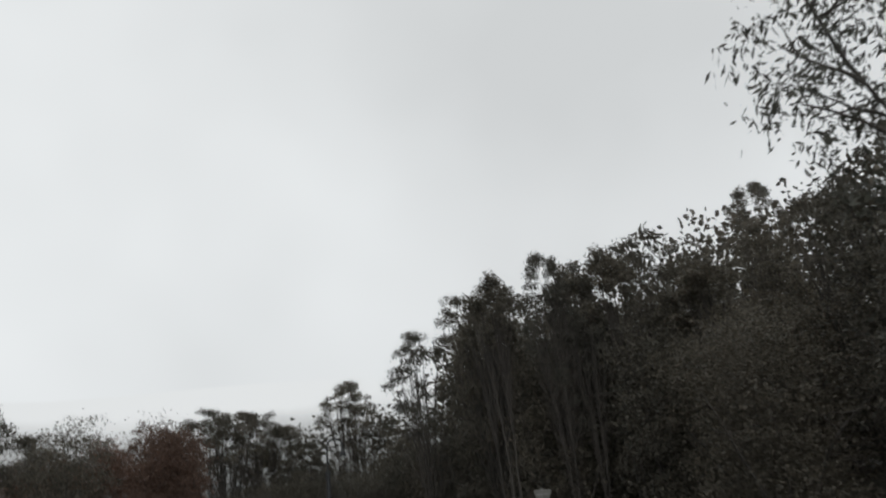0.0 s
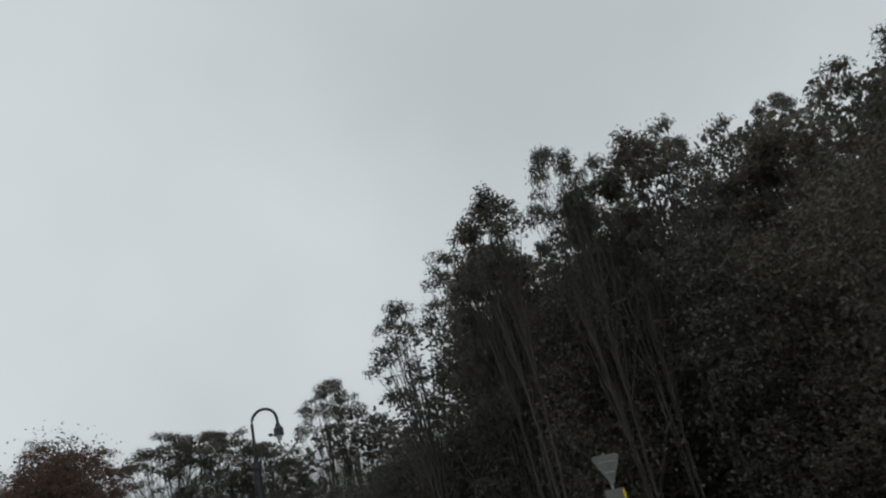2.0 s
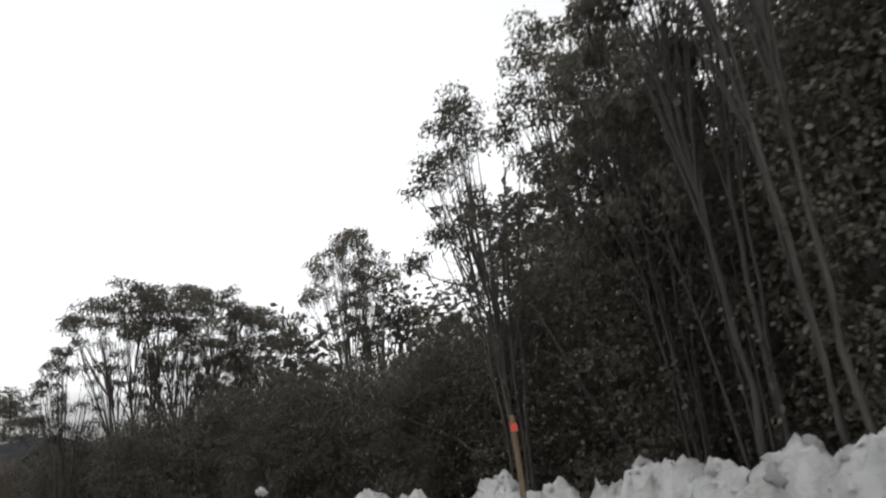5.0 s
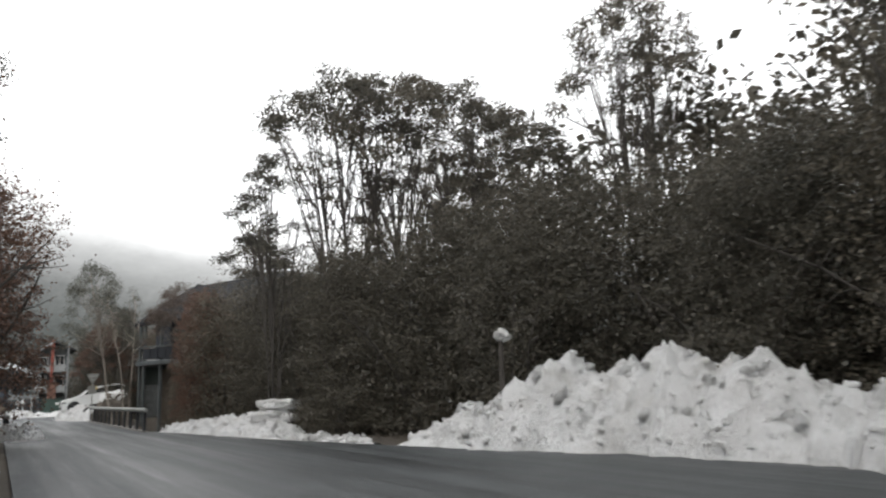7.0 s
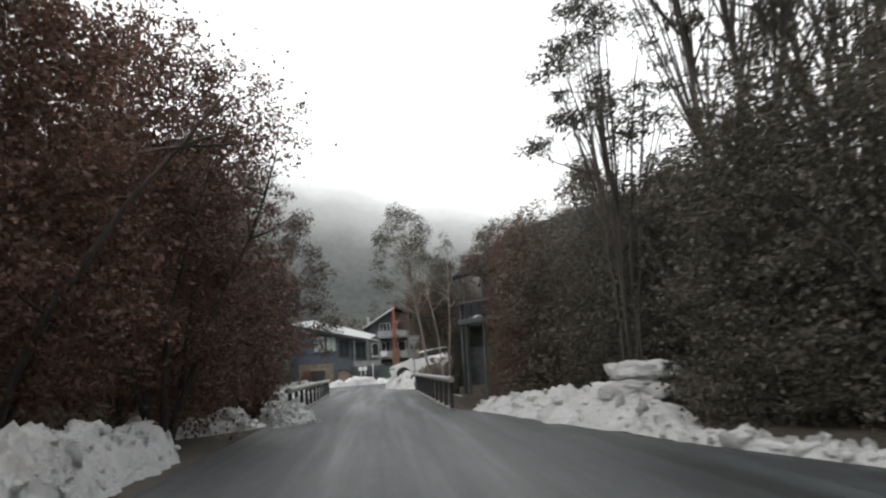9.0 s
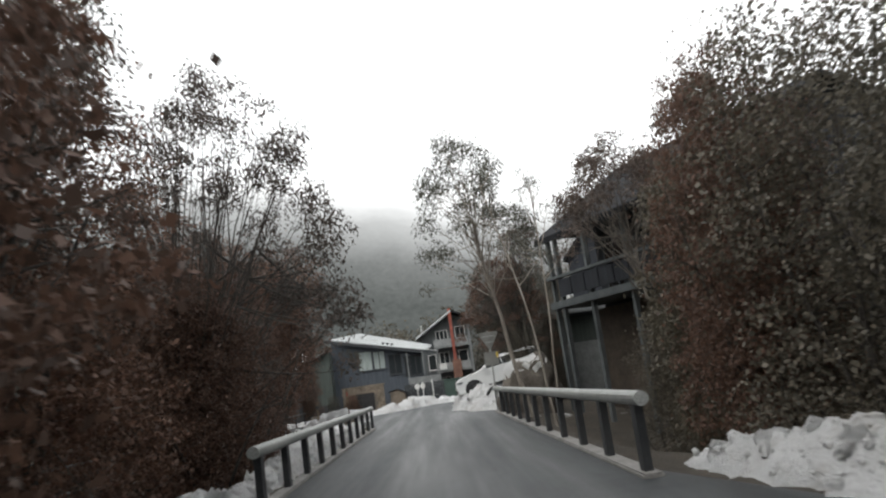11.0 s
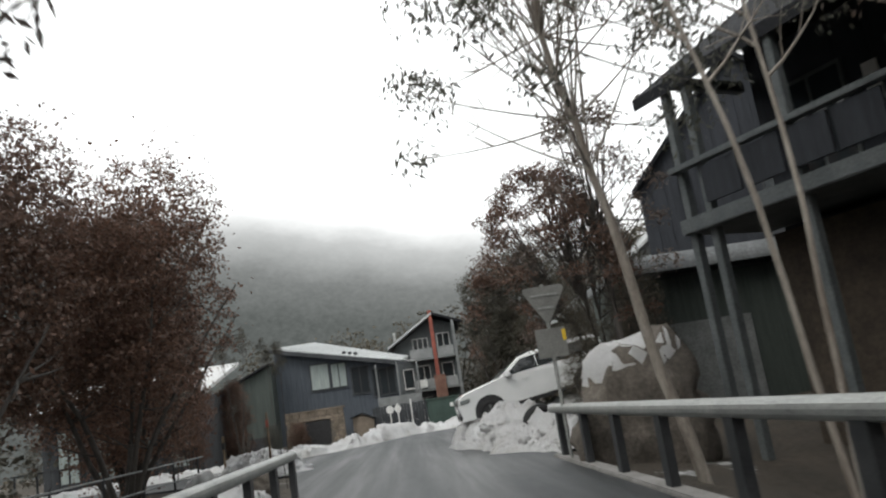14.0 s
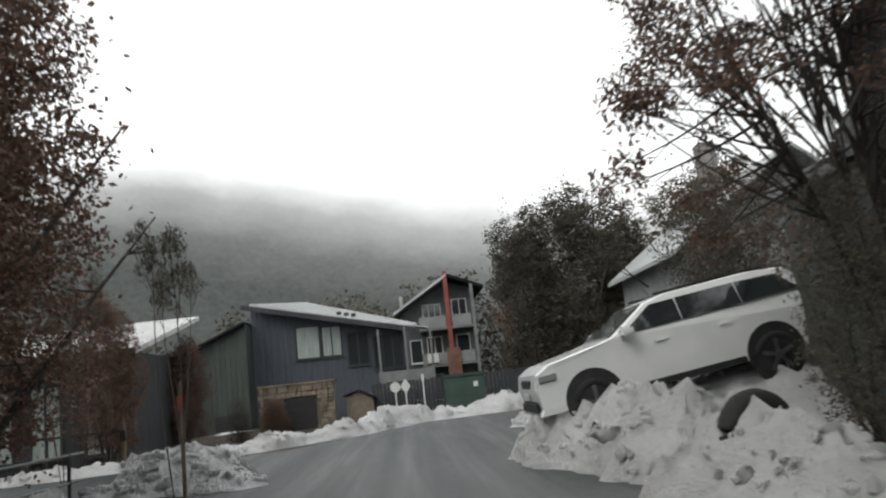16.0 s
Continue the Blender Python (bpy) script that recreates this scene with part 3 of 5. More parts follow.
KINDS = {
    "cap": cap_gum("snow_gum", 61, 10, 6, 2.6, 0.22, 46, 150, 0.62, 0.3, 0.15, 0.026, 0.5, M_LEAF_DARK, M_BARK, inner=16),
    "cap2": cap_gum("snow_gum", 62, 10, 5, 2.2, 0.3, 44, 150, 0.6, 0.34, 0.15, 0.026, 0.6, M_LEAF_DARK, M_BARK, inner=16, low=0.3),
    "cap_small": cap_gum("snow_gum", 63, 10, 3, 1.35, 0.14, 26, 170, 0.5, 0.34, 0.14, 0.026, 0.6, M_LEAF_DARK, M_BARK, inner=20, low=0.35, fork=(0.5, 0.85)),
    "cap_wide": cap_gum("snow_gum", 64, 10, 4, 3.4, 0.2, 60, 130, 0.62, 0.28, 0.15, 0.026, 0.5, M_LEAF_DARK, M_BARK, inner=14, low=0.12, r0=0.085, fork=(0.42, 0.9)),
    "cap_brown": cap_gum("brown_gum", 65, 10, 8, 3.7, 0.5, 110, 150, 0.6, 0.42, 0.12, 0.019, 0.8, M_LEAF_RUST, M_BARK, inner=6, low=0.3, r0=0.05),
    "slim": gum_tree("slender_gum", 31, 10, 2, 0.12, 0.74, 7, 170, 0.7, 0.4, 0.17, 0.028, 0.6, M_LEAF_DARK, M_BARK, r0=0.07, inner=10),
    "tall": gum_tree("mountain_gum", 3, 10, 4, 0.15, 0.4, 11, 150, 0.85, 0.5, 0.175, 0.036, 0.6, M_LEAF_DARK, M_BARK, inner=24, r0=0.06),
    "tall2": gum_tree("mountain_gum", 4, 10, 3, 0.16, 0.35, 14, 150, 0.85, 0.5, 0.175, 0.036, 0.6, M_LEAF_DARK, M_BARK, inner=24, r0=0.07),
    "leafy": gum_tree("snow_gum", 12, 10, 7, 0.3, 0.45, 11, 230, 0.72, 0.5, 0.15, 0.02, 0.8, M_LEAF, M_BARK, r0=0.04, inner=4),
    "leafy_over": cap_gum("snow_gum", 16, 10, 7, 3.0, 0.42, 120, 160, 0.48, 0.46, 0.13, 0.019, 1.0, M_LEAF_RUST, M_BARK, r0=0.045, fork=(0.35, 0.9), low=0.42, lean=(0.16, -0.02), inner=5, limb_r=0.022),
    "airy": gum_tree("young_gum", 5, 10, 4, 0.16, 0.35, 9, 110, 0.62, 0.5, 0.15, 0.018, 1.1, M_LEAF, M_BARK_PALE, r0=0.06),
    "leaning": cap_gum("leaning_gum", 14, 10, 1, 1.95, 0.33, 66, 150, 0.5, 0.55, 0.14, 0.018, 1.3, M_LEAF, M_BARK_PALE, r0=0.085, fork=(0.5, 0.97), low=0.28, lean=(-0.13, -0.03), inner=4, limb_r=0.019),
    "pale": gum_tree("slender_gum", 41, 10, 2, 0.08, 0.55, 8, 120, 0.6, 0.5, 0.15, 0.018, 1.1, M_LEAF, M_BARK_PALE, r0=0.07),
    "fork": cap_gum("forked_gum", 43, 10, 1, 2.3, 0.4, 40, 130, 0.5, 0.42, 0.15, 0.023, 0.8, M_LEAF_RUST, M_BARK, r0=0.14, fork=(0.55, 0.95), low=0.3, inner=4),
    "fan": cap_gum("fanned_gum", 47, 10, 4, 3.1, 0.42, 110, 150, 0.55, 0.42, 0.15, 0.024, 0.8, M_LEAF_BROWN, M_BARK, r0=0.055, fork=(0.5, 0.95), low=0.12, lean=(-0.17, -0.02), inner=10),
    "bush": bush_tree("tea_tree", 6, 10, 6.5, 210, 64, 0.72, 0.125, 0.038, M_LEAF_DARK, M_BARK, 0.04, inner=3.0),
    "bush2": bush_tree("tea_tree", 7, 10, 7.5, 220, 64, 0.76, 0.125, 0.038, M_LEAF_DARK, M_BARK, 0.04, inner=3.0),
    "brown": bush_tree("brown_gum", 8, 10, 7.2, 640, 62, 0.37, 0.11, 0.028, M_LEAF_BROWN, M_BARK, 0.14, inner=8.0),
    "brown2": bush_tree("brown_gum", 18, 10, 6.4, 600, 62, 0.37, 0.11, 0.028, M_LEAF_BROWN, M_BARK, 0.16, inner=8.0),
    "dome": bush_tree("dome_gum", 28, 10, 7.2, 640, 62, 0.37, 0.11, 0.028, M_LEAF_BROWN, M_BARK, 0.37, inner=8.0),
    "olive": bush_tree("olive_gum", 9, 10, 5.4, 480, 70, 0.42, 0.13, 0.028, M_LEAF_OLIVE, M_BARK, 0.06, inner=7.0),
    "cap_pale": cap_gum("snow_gum", 66, 10, 1, 2.3, 0.3, 46, 330, 0.6, 0.45, 0.12, 0.018, 0.8, M_LEAF_RUST, M_BARK_MID, r0=0.08, fork=(0.68, 0.98), low=0.1, lean=(-0.04, 0.12), inner=10, limb_r=0.02),
    "far": bush_tree("forest_gum", 19, 10, 7.0, 64, 18, 0.9, 0.36, 0.098, M_LEAF_DARK, M_BARK, 0.05, inner=0.25),
    "far2": gum_tree("forest_gum", 20, 10, 3, 0.16, 0.45, 8, 50, 1.0, 0.55, 0.34, 0.07, 0.5, M_LEAF_DARK, M_BARK, inner=8),
    "far3": bush_tree("forest_gum", 21, 10, 7.4, 64, 18, 0.9, 0.34, 0.092, M_LEAF_OLIVE, M_BARK, 0.05, inner=0.25),
}
LABEL = {
    "cap_pale": "pale-trunked snow gum with a rounded mauve-grey crown beside the lodge",
    "cap": "dark snow gum with fanned bare stems under a thin domed crown", "cap2": "dark snow gum with several stems and an uneven domed crown",
    "cap_small": "narrow dark snow gum with a small rounded top crown", "cap_wide": "wide snow gum with bare fanned stems under a flat crown",
    "cap_brown": "mauve-brown snow gum with many fine fanned branches",
    "fan": "brown-leaved gum with branches fanning from a low fork",
    "leafy_over": "mauve-brown snow gum spreading over the bridge rail",
    "tall": "tall dark eucalypt with leafy open crown", "tall2": "tall twin-stemmed dark eucalypt in the roadside wood",
    "airy": "young eucalypt with pale stems and drooping leaves", "bush": "dense dark green tea tree behind the snow bank",
    "bush2": "broad dark bushy tree filling the wood", "brown": "dense bushy eucalypt with reddish brown leaves",
    "pale": "slender pale-barked gum beside the dark lodge", "fork": "forked dark-barked gum with rusty brown drooping leaves",
    "slim": "slender bare-stemmed gum with a small top crown",
    "leafy": "grey-green snow gum with fanned stems and drooping leaves", "leaning": "pale-barked young gum leaning over the bridge",
    "brown2": "bushy eucalypt with dense rusty brown foliage", "far": "distant dark bushy eucalypt in the forest",
    "far2": "distant dark forest gum with open crown", "far3": "distant olive brown eucalypt behind the houses",
    "dome": "domed eucalypt with reddish brown leaves over bare stems",
    "olive": "rounded olive brown eucalypt with dense foliage near the houses",
}
PLACED = {}


def plant(kind, x, y, tall, wide=1.0, rz=None, z=None, group="roadside trees"):
    ob = KINDS[kind]
    s = tall / 10
    turn = (x * 973.1 + y * 537.7) % 360 if rz is None else rz
    m = pose(x, y, height(x, y) if z is None else z, 0, 0, turn) @ Matrix.Diagonal((s * wide, s * wide, s, 1))
    if kind not in PLACED:
        PLACED[kind] = True
        t = ob
    else:
        t = copy_thing(ob, Matrix())
    t.matrix_basis = m
    return tagged(t, LABEL[kind], "tree", group)


# wood on the uphill side
def plant_to(kind, x, y, top, wide, group="roadside trees", rz=None):
    """Plants a tree whose crown reaches the height top."""
    g = height(x, y)
    return plant(kind, x, y, top - g, wide * 10 / (top - g), rz, group=group)


for kind, x, y, top, wide in [
        # flat crowns over the thicket beside the bend
        ("cap_wide", 18.9, 36.9, 12.9, 1.0), ("cap", 20.6, 36.0, 13.0, 1.05), ("cap_wide", 22.8, 35.4, 12.6, 0.85), ("cap", 25.0, 35.2, 11.9, 0.9), ("cap2", 17.2, 39.6, 10.4, 0.8),
        ("cap", 25.6, 28.8, 14.2, 0.85), ("cap2", 27.6, 29.4, 13.4, 0.9), ("cap2", 23.2, 31.2, 9.8, 1.0), ("cap2", 28.4, 25.6, 9.4, 1.0), ("cap_wide", 24.0, 40.2, 11.0, 1.0),
        # tall edge of the wood
        ("cap2", 21.4, 17.2, 14.6, 1.1), ("cap2", 24.6, 19.2, 9.6, 0.9), ("cap2", 22.4, 14.0, 16.4, 1.1), ("cap", 25.6, 13.6, 17.0, 1.1), ("tall", 21.0, 11.4, 14.6, 0.75), ("cap2", 18.6, 10.2, 13.6, 0.9), ("tall2", 17.0, 8.2, 13.2, 0.6),
        ("cap_small", 13.6, 5.6, 13.1, 1.0), ("cap_small", 15.4, 7.4, 12.4, 1.2), ("cap", 13.4, 2.5, 13.6, 0.5), ("cap2", 14.4, 1.6, 13.0, 0.55), ("cap2", 15.2, 3.4, 12.6, 0.8),
        ("cap2", 17.0, 0.0, 14.0, 0.75), ("cap_small", 15.6, 0.6, 13.2, 1.2), ("cap2", 18.6, -1.6, 13.6, 0.8), ("cap_small", 17.4, -3.4, 11.8, 1.4), ("cap2", 16.8, -5.6, 12.8, 0.8), ("cap", 16.4, -8.6, 13.2, 0.8), ("tall2", 12.6, -11.0, 11.8, 0.8), ("tall", 12.6, -15.0, 14.2, 0.85),
        ("tall2", 5.5, -17.0, 12.4, 0.9), ("tall2", 24.5, 7.5, 17.0, 0.9), ("tall", 20.5, 5.0, 14.2, 0.8), ("far", 19.5, -3.5, 11.0, 1.0), ("far", 18.5, -8.5, 11.5, 1.0), ("far", 14.5, -12.5, 12.0, 1.0)]:
    plant_to(kind, x, y, top, wide)
plant("leafy", -7.2, -15.4, 9.4, 0.8)
# thicket behind the snow bank, two deep
for kind, x, y, top, wide in [
        ("bush", 17.2, 46.4, 6.4, 0.6), ("bush2", 18.2, 43.4, 6.5, 0.6), ("bush", 18.9, 41.0, 6.3, 0.62), ("bush2", 19.3, 38.4, 6.3, 0.62), ("bush", 18.5, 35.5, 6.3, 0.6), ("bush2", 19.6, 33.0, 7.0, 0.66), ("bush", 20.7, 30.8, 7.4, 0.66),
        ("bush2", 21.8, 28.8, 7.4, 0.66), ("bush", 22.6, 26.6, 7.3, 0.66), ("bush2", 23.3, 24.4, 7.3, 0.7), ("bush", 24.0, 22.2, 7.2, 0.7), ("bush2", 24.2, 19.2, 7.4, 0.8), ("bush", 23.6, 16.4, 8.6, 0.8), ("bush2", 22.2, 13.0, 10.0, 0.9), ("bush", 20.6, 10.2, 10.6, 0.9),
        ("bush", 20.4, 45.0, 7.4, 0.9), ("bush2", 21.2, 41.4, 7.4, 0.9), ("bush", 21.6, 38.4, 7.4, 0.8), ("bush2", 22.6, 34.6, 7.9, 0.8), ("bush", 24.2, 31.8, 8.4, 0.8), ("bush2", 25.6, 28.6, 8.4, 0.8), ("bush", 26.6, 25.2, 8.6, 0.85), ("bush2", 27.4, 22.0, 8.6, 0.9),
        ("brown", 16.6, 48.4, 6.4, 0.42), ("bush", 20.2, 28.2, 6.0, 0.5), ("bush2", 22.3, 22.6, 6.2, 0.5),
        ("bush2", 17.8, 4.6, 10.4, 1.0), ("bush", 14.6, -1.8, 9.4, 0.85), ("bush2", 22.0, 0.6, 12.4, 1.2), ("bush2", 9.9, -6.9, 8.0, 0.7), ("bush", 4.2, -13.9, 7.5, 0.75), ("bush2", 15.0, -6.0, 9.6, 0.95), ("bush", 12.2, -12.0, 9.2, 0.95),
        ("bush", 24.0, 48.0, 7.5, 0.9), ("bush2", 20.5, 49.0, 6.4, 0.65), ("bush2", 18.0, 50.5, 5.4, 0.5), ("bush", 20.4, 7.2, 12.6, 0.9), ("bush2", 18.6, 1.8, 11.4, 0.8), ("bush", 15.6, 4.4, 10.0, 0.75), ("bush2", 13.6, -4.4, 8.4, 0.7),
        ("far", 29.0, 44.0, 11.4, 1.1), ("far", 28.5, 37.0, 12.8, 1.1), ("far", 30.0, 28.0, 12.4, 1.1), ("far", 31.0, 20.0, 13.6, 1.2), ("far", 29.0, 13.0, 15.0, 1.2), ("far", 28.0, 7.0, 16.0, 1.2), ("far", 27.0, 1.0, 15.4, 1.2), ("far", 26.0, -5.0, 15.6, 1.2), ("far", 25.0, -11.0, 15.6, 1.2), ("far", 23.0, -17.0, 15.4, 1.2)]:
    plant_to(kind, x, y, top, wide)
# forest on the ridge above the road
for kind, x, y, top, wide in [
        ("far", 40.0, 15.0, 22.6, 1.3), ("far2", 42.0, 10.6, 24.6, 1.3), ("far", 43.0, 7.4, 23.6, 1.3), ("far", 44.0, 4.0, 24.2, 1.2), ("cap", 45.6, 1.4, 26.6, 0.9), ("far", 44.5, 0.2, 25.0, 1.2), ("far", 45.0, -3.0, 25.0, 1.3), ("far2", 45.6, -6.0, 25.8, 1.2),
        ("far", 45.0, -9.4, 25.8, 1.3), ("far2", 44.0, -13.0, 26.4, 1.3), ("far", 42.0, -17.0, 25.6, 1.3), ("far", 40.0, -22.0, 25.4, 1.3), ("far", 37.5, 18.0, 20.0, 1.3), ("far", 36.0, 23.0, 18.0, 1.3), ("far", 36.0, 4.0, 19.6, 1.3), ("far", 36.0, -3.0, 19.8, 1.3), ("far", 35.0, -10.0, 20.0, 1.3), ("far", 32.0, -17.0, 20.0, 1.3)]:
    plant_to(kind, x, y, top, wide, group="far wood")
rf = random.Random(4)
for k in range(24):
    x, y = rf.uniform(34, 60), rf.uniform(-40, 58)
    plant(rf.choice(["far", "far", "far2"]), x, y, rf.uniform(9, 13), rf.uniform(1.0, 1.4), group="far wood")

# downhill side, left of the lane
for kind, x, y, tall, wide in [
        ("brown", 4.8, 19.4, 8.6, 0.8), ("brown2", 2.2, 14.6, 7.4, 0.8), ("brown2", 5.4, 25.0, 8.8, 0.85), ("leafy", 5.6, 31.0, 9.4, 0.75), ("brown", 6.9, 39.2, 9.2, 0.88), ("brown2", 4.8, 43.0, 8.8, 0.8), ("brown2", 5.4, 34.6, 9.6, 0.95),
        ("brown", 4.9, 47.2, 8.8, 0.85), ("tall2", 0.5, 28.5, 10.5, 0.9), ("bush", 1.5, 23.0, 9.0, 0.9), ("bush2", -4.0, 25.0, 9.0, 1.0), ("bush", 1.2, 38.0, 8.6, 1.0), ("bush2", -2.0, 32.0, 9.0, 1.1), ("bush", 0.0, 45.0, 9.0, 1.1),
        ("brown", 4.6, 52.2, 6.8, 0.8), ("brown2", 5.4, 58.8, 7.2, 0.72), ("leafy", 2.0, 50.5, 12.0, 0.8), ("bush", 0.0, 55.0, 9.0, 0.9), ("dome", 4.2, 70.4, 8.4, 0.92), ("brown2", 3.0, 74.5, 8.6, 0.9), ("dome", 2.0, 66.8, 9.2, 0.9),
        ("bush2", -3.0, 60.0, 8.5, 1.1), ("far3", -2.5, 72.0, 8.4, 1.0), ("far", -7.0, 50.0, 9.0, 1.2), ("far", -8.0, 38.0, 9.0, 1.2), ("far", -8.0, 66.0, 9.0, 1.2),
        ("bush2", -7.0, 18.0, 7.5, 1.0), ("far", -13.0, 22.0, 8.0, 1.1), ("far", -16.0, 14.0, 7.0, 1.1), ("far", -20.0, 5.0, 6.5, 1.1), ("far2", -11.0, 31.0, 9.0, 1.1)]:
    plant(kind, x, y, tall, wide, group="downhill trees")

# beyond the bridge
plant_to("leafy_over", 5.2, 53.9, 9.0, 0.99, "downhill trees", 0)
plant_to("brown2", 6.2, 53.2, 4.5, 0.5, "downhill trees")
plant("cap_brown", 6.0, 44.0, 8.0, 0.85, group="downhill trees")
plant("leaning", 14.2, 61.0, 9.2, 1.0, rz=0, group="village trees")
plant("fan", 15.6, 69.4, 6.4, 0.95, rz=0, group="village trees")
plant("bush", 16.5, 70.0, 4.6, 0.6, group="village trees")
plant("fork", 15.6, 68.3, 7.4, 1.0, rz=0, group="village trees")
plant("pale", 14.6, 58.4, 8.0, 0.7, rz=0, group="village trees")
plant("cap_pale", 17.9, 57.4, 9.6, 0.95, rz=0, group="village trees")
plant("bush", 15.0, 69.3, 3.3, 0.6, group="village trees")
plant("bush2", 16.2, 69.2, 3.6, 0.6, group="village trees")
for kind, x, y, tall, wide in [
        ("olive", 19.2, 97.0, 10.2, 0.9), ("olive", 16.6, 97.4, 9.4, 0.75), ("olive", 21.4, 98.0, 8.4, 0.9), ("brown2", 17.6, 103.5, 9.4, 0.7),
        ("olive", 22.5, 90.0, 9.0, 1.0), ("tall2", 27.0, 75.0, 15.0, 1.0), ("olive", 17.2, 51.0, 7.4, 0.78), ("bush", 16.8, 55.0, 4.6, 0.6), ("airy", 18.6, 53.0, 8.6, 0.6), ("olive", 18.2, 54.0, 8.0, 0.8), ("bush", 16.9, 77.6, 5.0, 0.7), ("bush2", 18.6, 79.4, 6.0, 0.7),
        ("bush", 22.0, 53.5, 7.0, 1.1), ("slim", 8.0, 69.8, 3.9, 0.35), ("slim", 4.1, 84.0, 6.4, 0.45), ("leafy", 2.6, 80.0, 5.0, 0.5), ("brown2", 2.0, 84.2, 5.2, 0.6), ("far3", 8.0, 116.0, 8.4, 1.0), ("far3", 12.0, 115.0, 8.2, 0.9), ("far3", 4.6, 113.0, 7.6, 0.9), ("far3", -5.0, 80.5, 7.0, 1.0), ("far3", 1.0, 112.0, 7.5, 1.0), ("far3", 19.0, 118.0, 9.5, 1.1),
        ("far3", 8.0, 125.0, 8.0, 1.2), ("far3", 15.5, 124.0, 10.0, 1.1), ("far3", -6.0, 108.0, 8.0, 1.3), ("far3", -14.0, 95.0, 9.0, 1.3), ("far3", 27.0, 104.0, 11.0, 1.3), ("far3", 34.0, 92.0, 12.0, 1.3),
        ("far3", 36.0, 78.0, 12.0, 1.3), ("far", 31.0, 66.0, 10.0, 1.3), ("brown2", 2.4, 90.5, 4.2, 0.8), ("brown", 5.2, 93.0, 1.5, 1.1), ("bush", 3.9, 92.6, 1.7, 1.0), ("bush", 21.0, 75.0, 6.0, 0.8)]:
    plant(kind, x, y, tall, wide, group="village trees")
for k in range(28):
    x, y = rf.uniform(-50, 60), rf.uniform(128, 190)
    plant(rf.choice(["far3", "far"]), x, y, rf.uniform(7, 10), rf.uniform(1.1, 1.5), group="far trees")


# ---- snow ----
def snow_bank(name, label, line, seed, across=18, step=0.14, rough=0.34, material=None):
    """A ploughed ridge: line holds (x, y, crest height, half width)."""
    pts = []
    for (ax, ay, ah, aw), (bx, by, bh, bw) in zip(line, line[1:]):
        n = max(2, int(math.hypot(bx - ax, by - ay) / step))
        pts += [(ax + (bx - ax) * k / n, ay + (by - ay) * k / n, ah + (bh - ah) * k / n, aw + (bw - aw) * k / n) for k in range(n)]
    pts.append(line[-1])
    verts = []
    for i, (x, y, h, w) in enumerate(pts):
        x0, y0 = pts[max(i - 4, 0)][:2]
        x1, y1 = pts[min(i + 4, len(pts) - 1)][:2]
        d = Vector((x1 - x0, y1 - y0, 0)).normalized()
        nrm = Vector((d.y, -d.x, 0))
        end = min(1.0, i / 6, (len(pts) - 1 - i) / 6)
        lump = 1 + 0.55 * fbm(Vector((x * 0.55 + seed, y * 0.55, 0)), 3)
        for j in range(across + 1):
            u = -1 + 2 * j / across
            prof = max(0.0, 1 - abs(u) ** 1.7)
            p = Vector((x, y, 0)) + nrm * u * w * (0.9 + 0.25 * fbm(Vector((x * 0.8, y * 0.8, seed + u))))
            z = h * prof * lump * end
            q = Vector((p.x * 1.6, p.y * 1.6, z * 1.6 + seed))
            crag = 0.8 * rough * fbm(q, 5) + 0.7 * rough * abs(fbm(q * 2.4, 4)) - 0.6 * rough * abs(fbm(q * 4.6, 3))
            z += crag * min(1.2, h + 0.2) * min(1.0, prof * 3) * end
            base = min(0.0, height(p.x, p.y)) - 0.06
            verts.append((p.x + 0.10 * fbm(q * 2.0), p.y + 0.10 * fbm(q * 2.0 + Vector((9, 3, 1))), max(base, z + base * (1 - prof)) if prof > 0 else base))
    n = across + 1
    faces = [(i * n + j, i * n + j + 1, (i + 1) * n + j + 1, (i + 1) * n + j) for i in range(len(pts) - 1) for j in range(across)]
    me = bpy.data.meshes.new(name)
    me.from_pydata(verts, [], faces)
    for p in me.polygons:
        p.use_smooth = True
    me.materials.append(material or M_SNOW)
    bm = bmesh.new()
    bm.from_mesh(me)
    bmesh.ops.recalc_face_normals(bm, faces=bm.faces[:])
    if sum(f.normal.z for f in bm.faces) < 0:
        bmesh.ops.reverse_faces(bm, faces=bm.faces[:])
    bm.to_mesh(me)
    bm.free()
    return tagged(new(name, me), label, "snow bank", "ploughed snow")


def chunk_meshes():
    made = []
    for k in range(7):
        rng = random.Random(50 + k)
        bm = bmesh.new()
        bmesh.ops.create_icosphere(bm, subdivisions=2, radius=1)
        for v in bm.verts:
            n = 1 + 0.75 * fbm(v.co * 1.2 + Vector((k * 7, 0, 0)), 3) + 0.25 * fbm(v.co * 4)
            v.co = Vector((v.co.x * n, v.co.y * n * rng.uniform(0.75, 0.9), v.co.z * n * 0.75))
        me = bpy.data.meshes.new("snow_chunk")
        bm.to_mesh(me)
        bm.free()
        for p in me.polygons:
            p.use_smooth = k % 2 == 0
        me.materials.append(M_CHUNK)
        made.append(me)
    return made


CHUNKS = chunk_meshes()


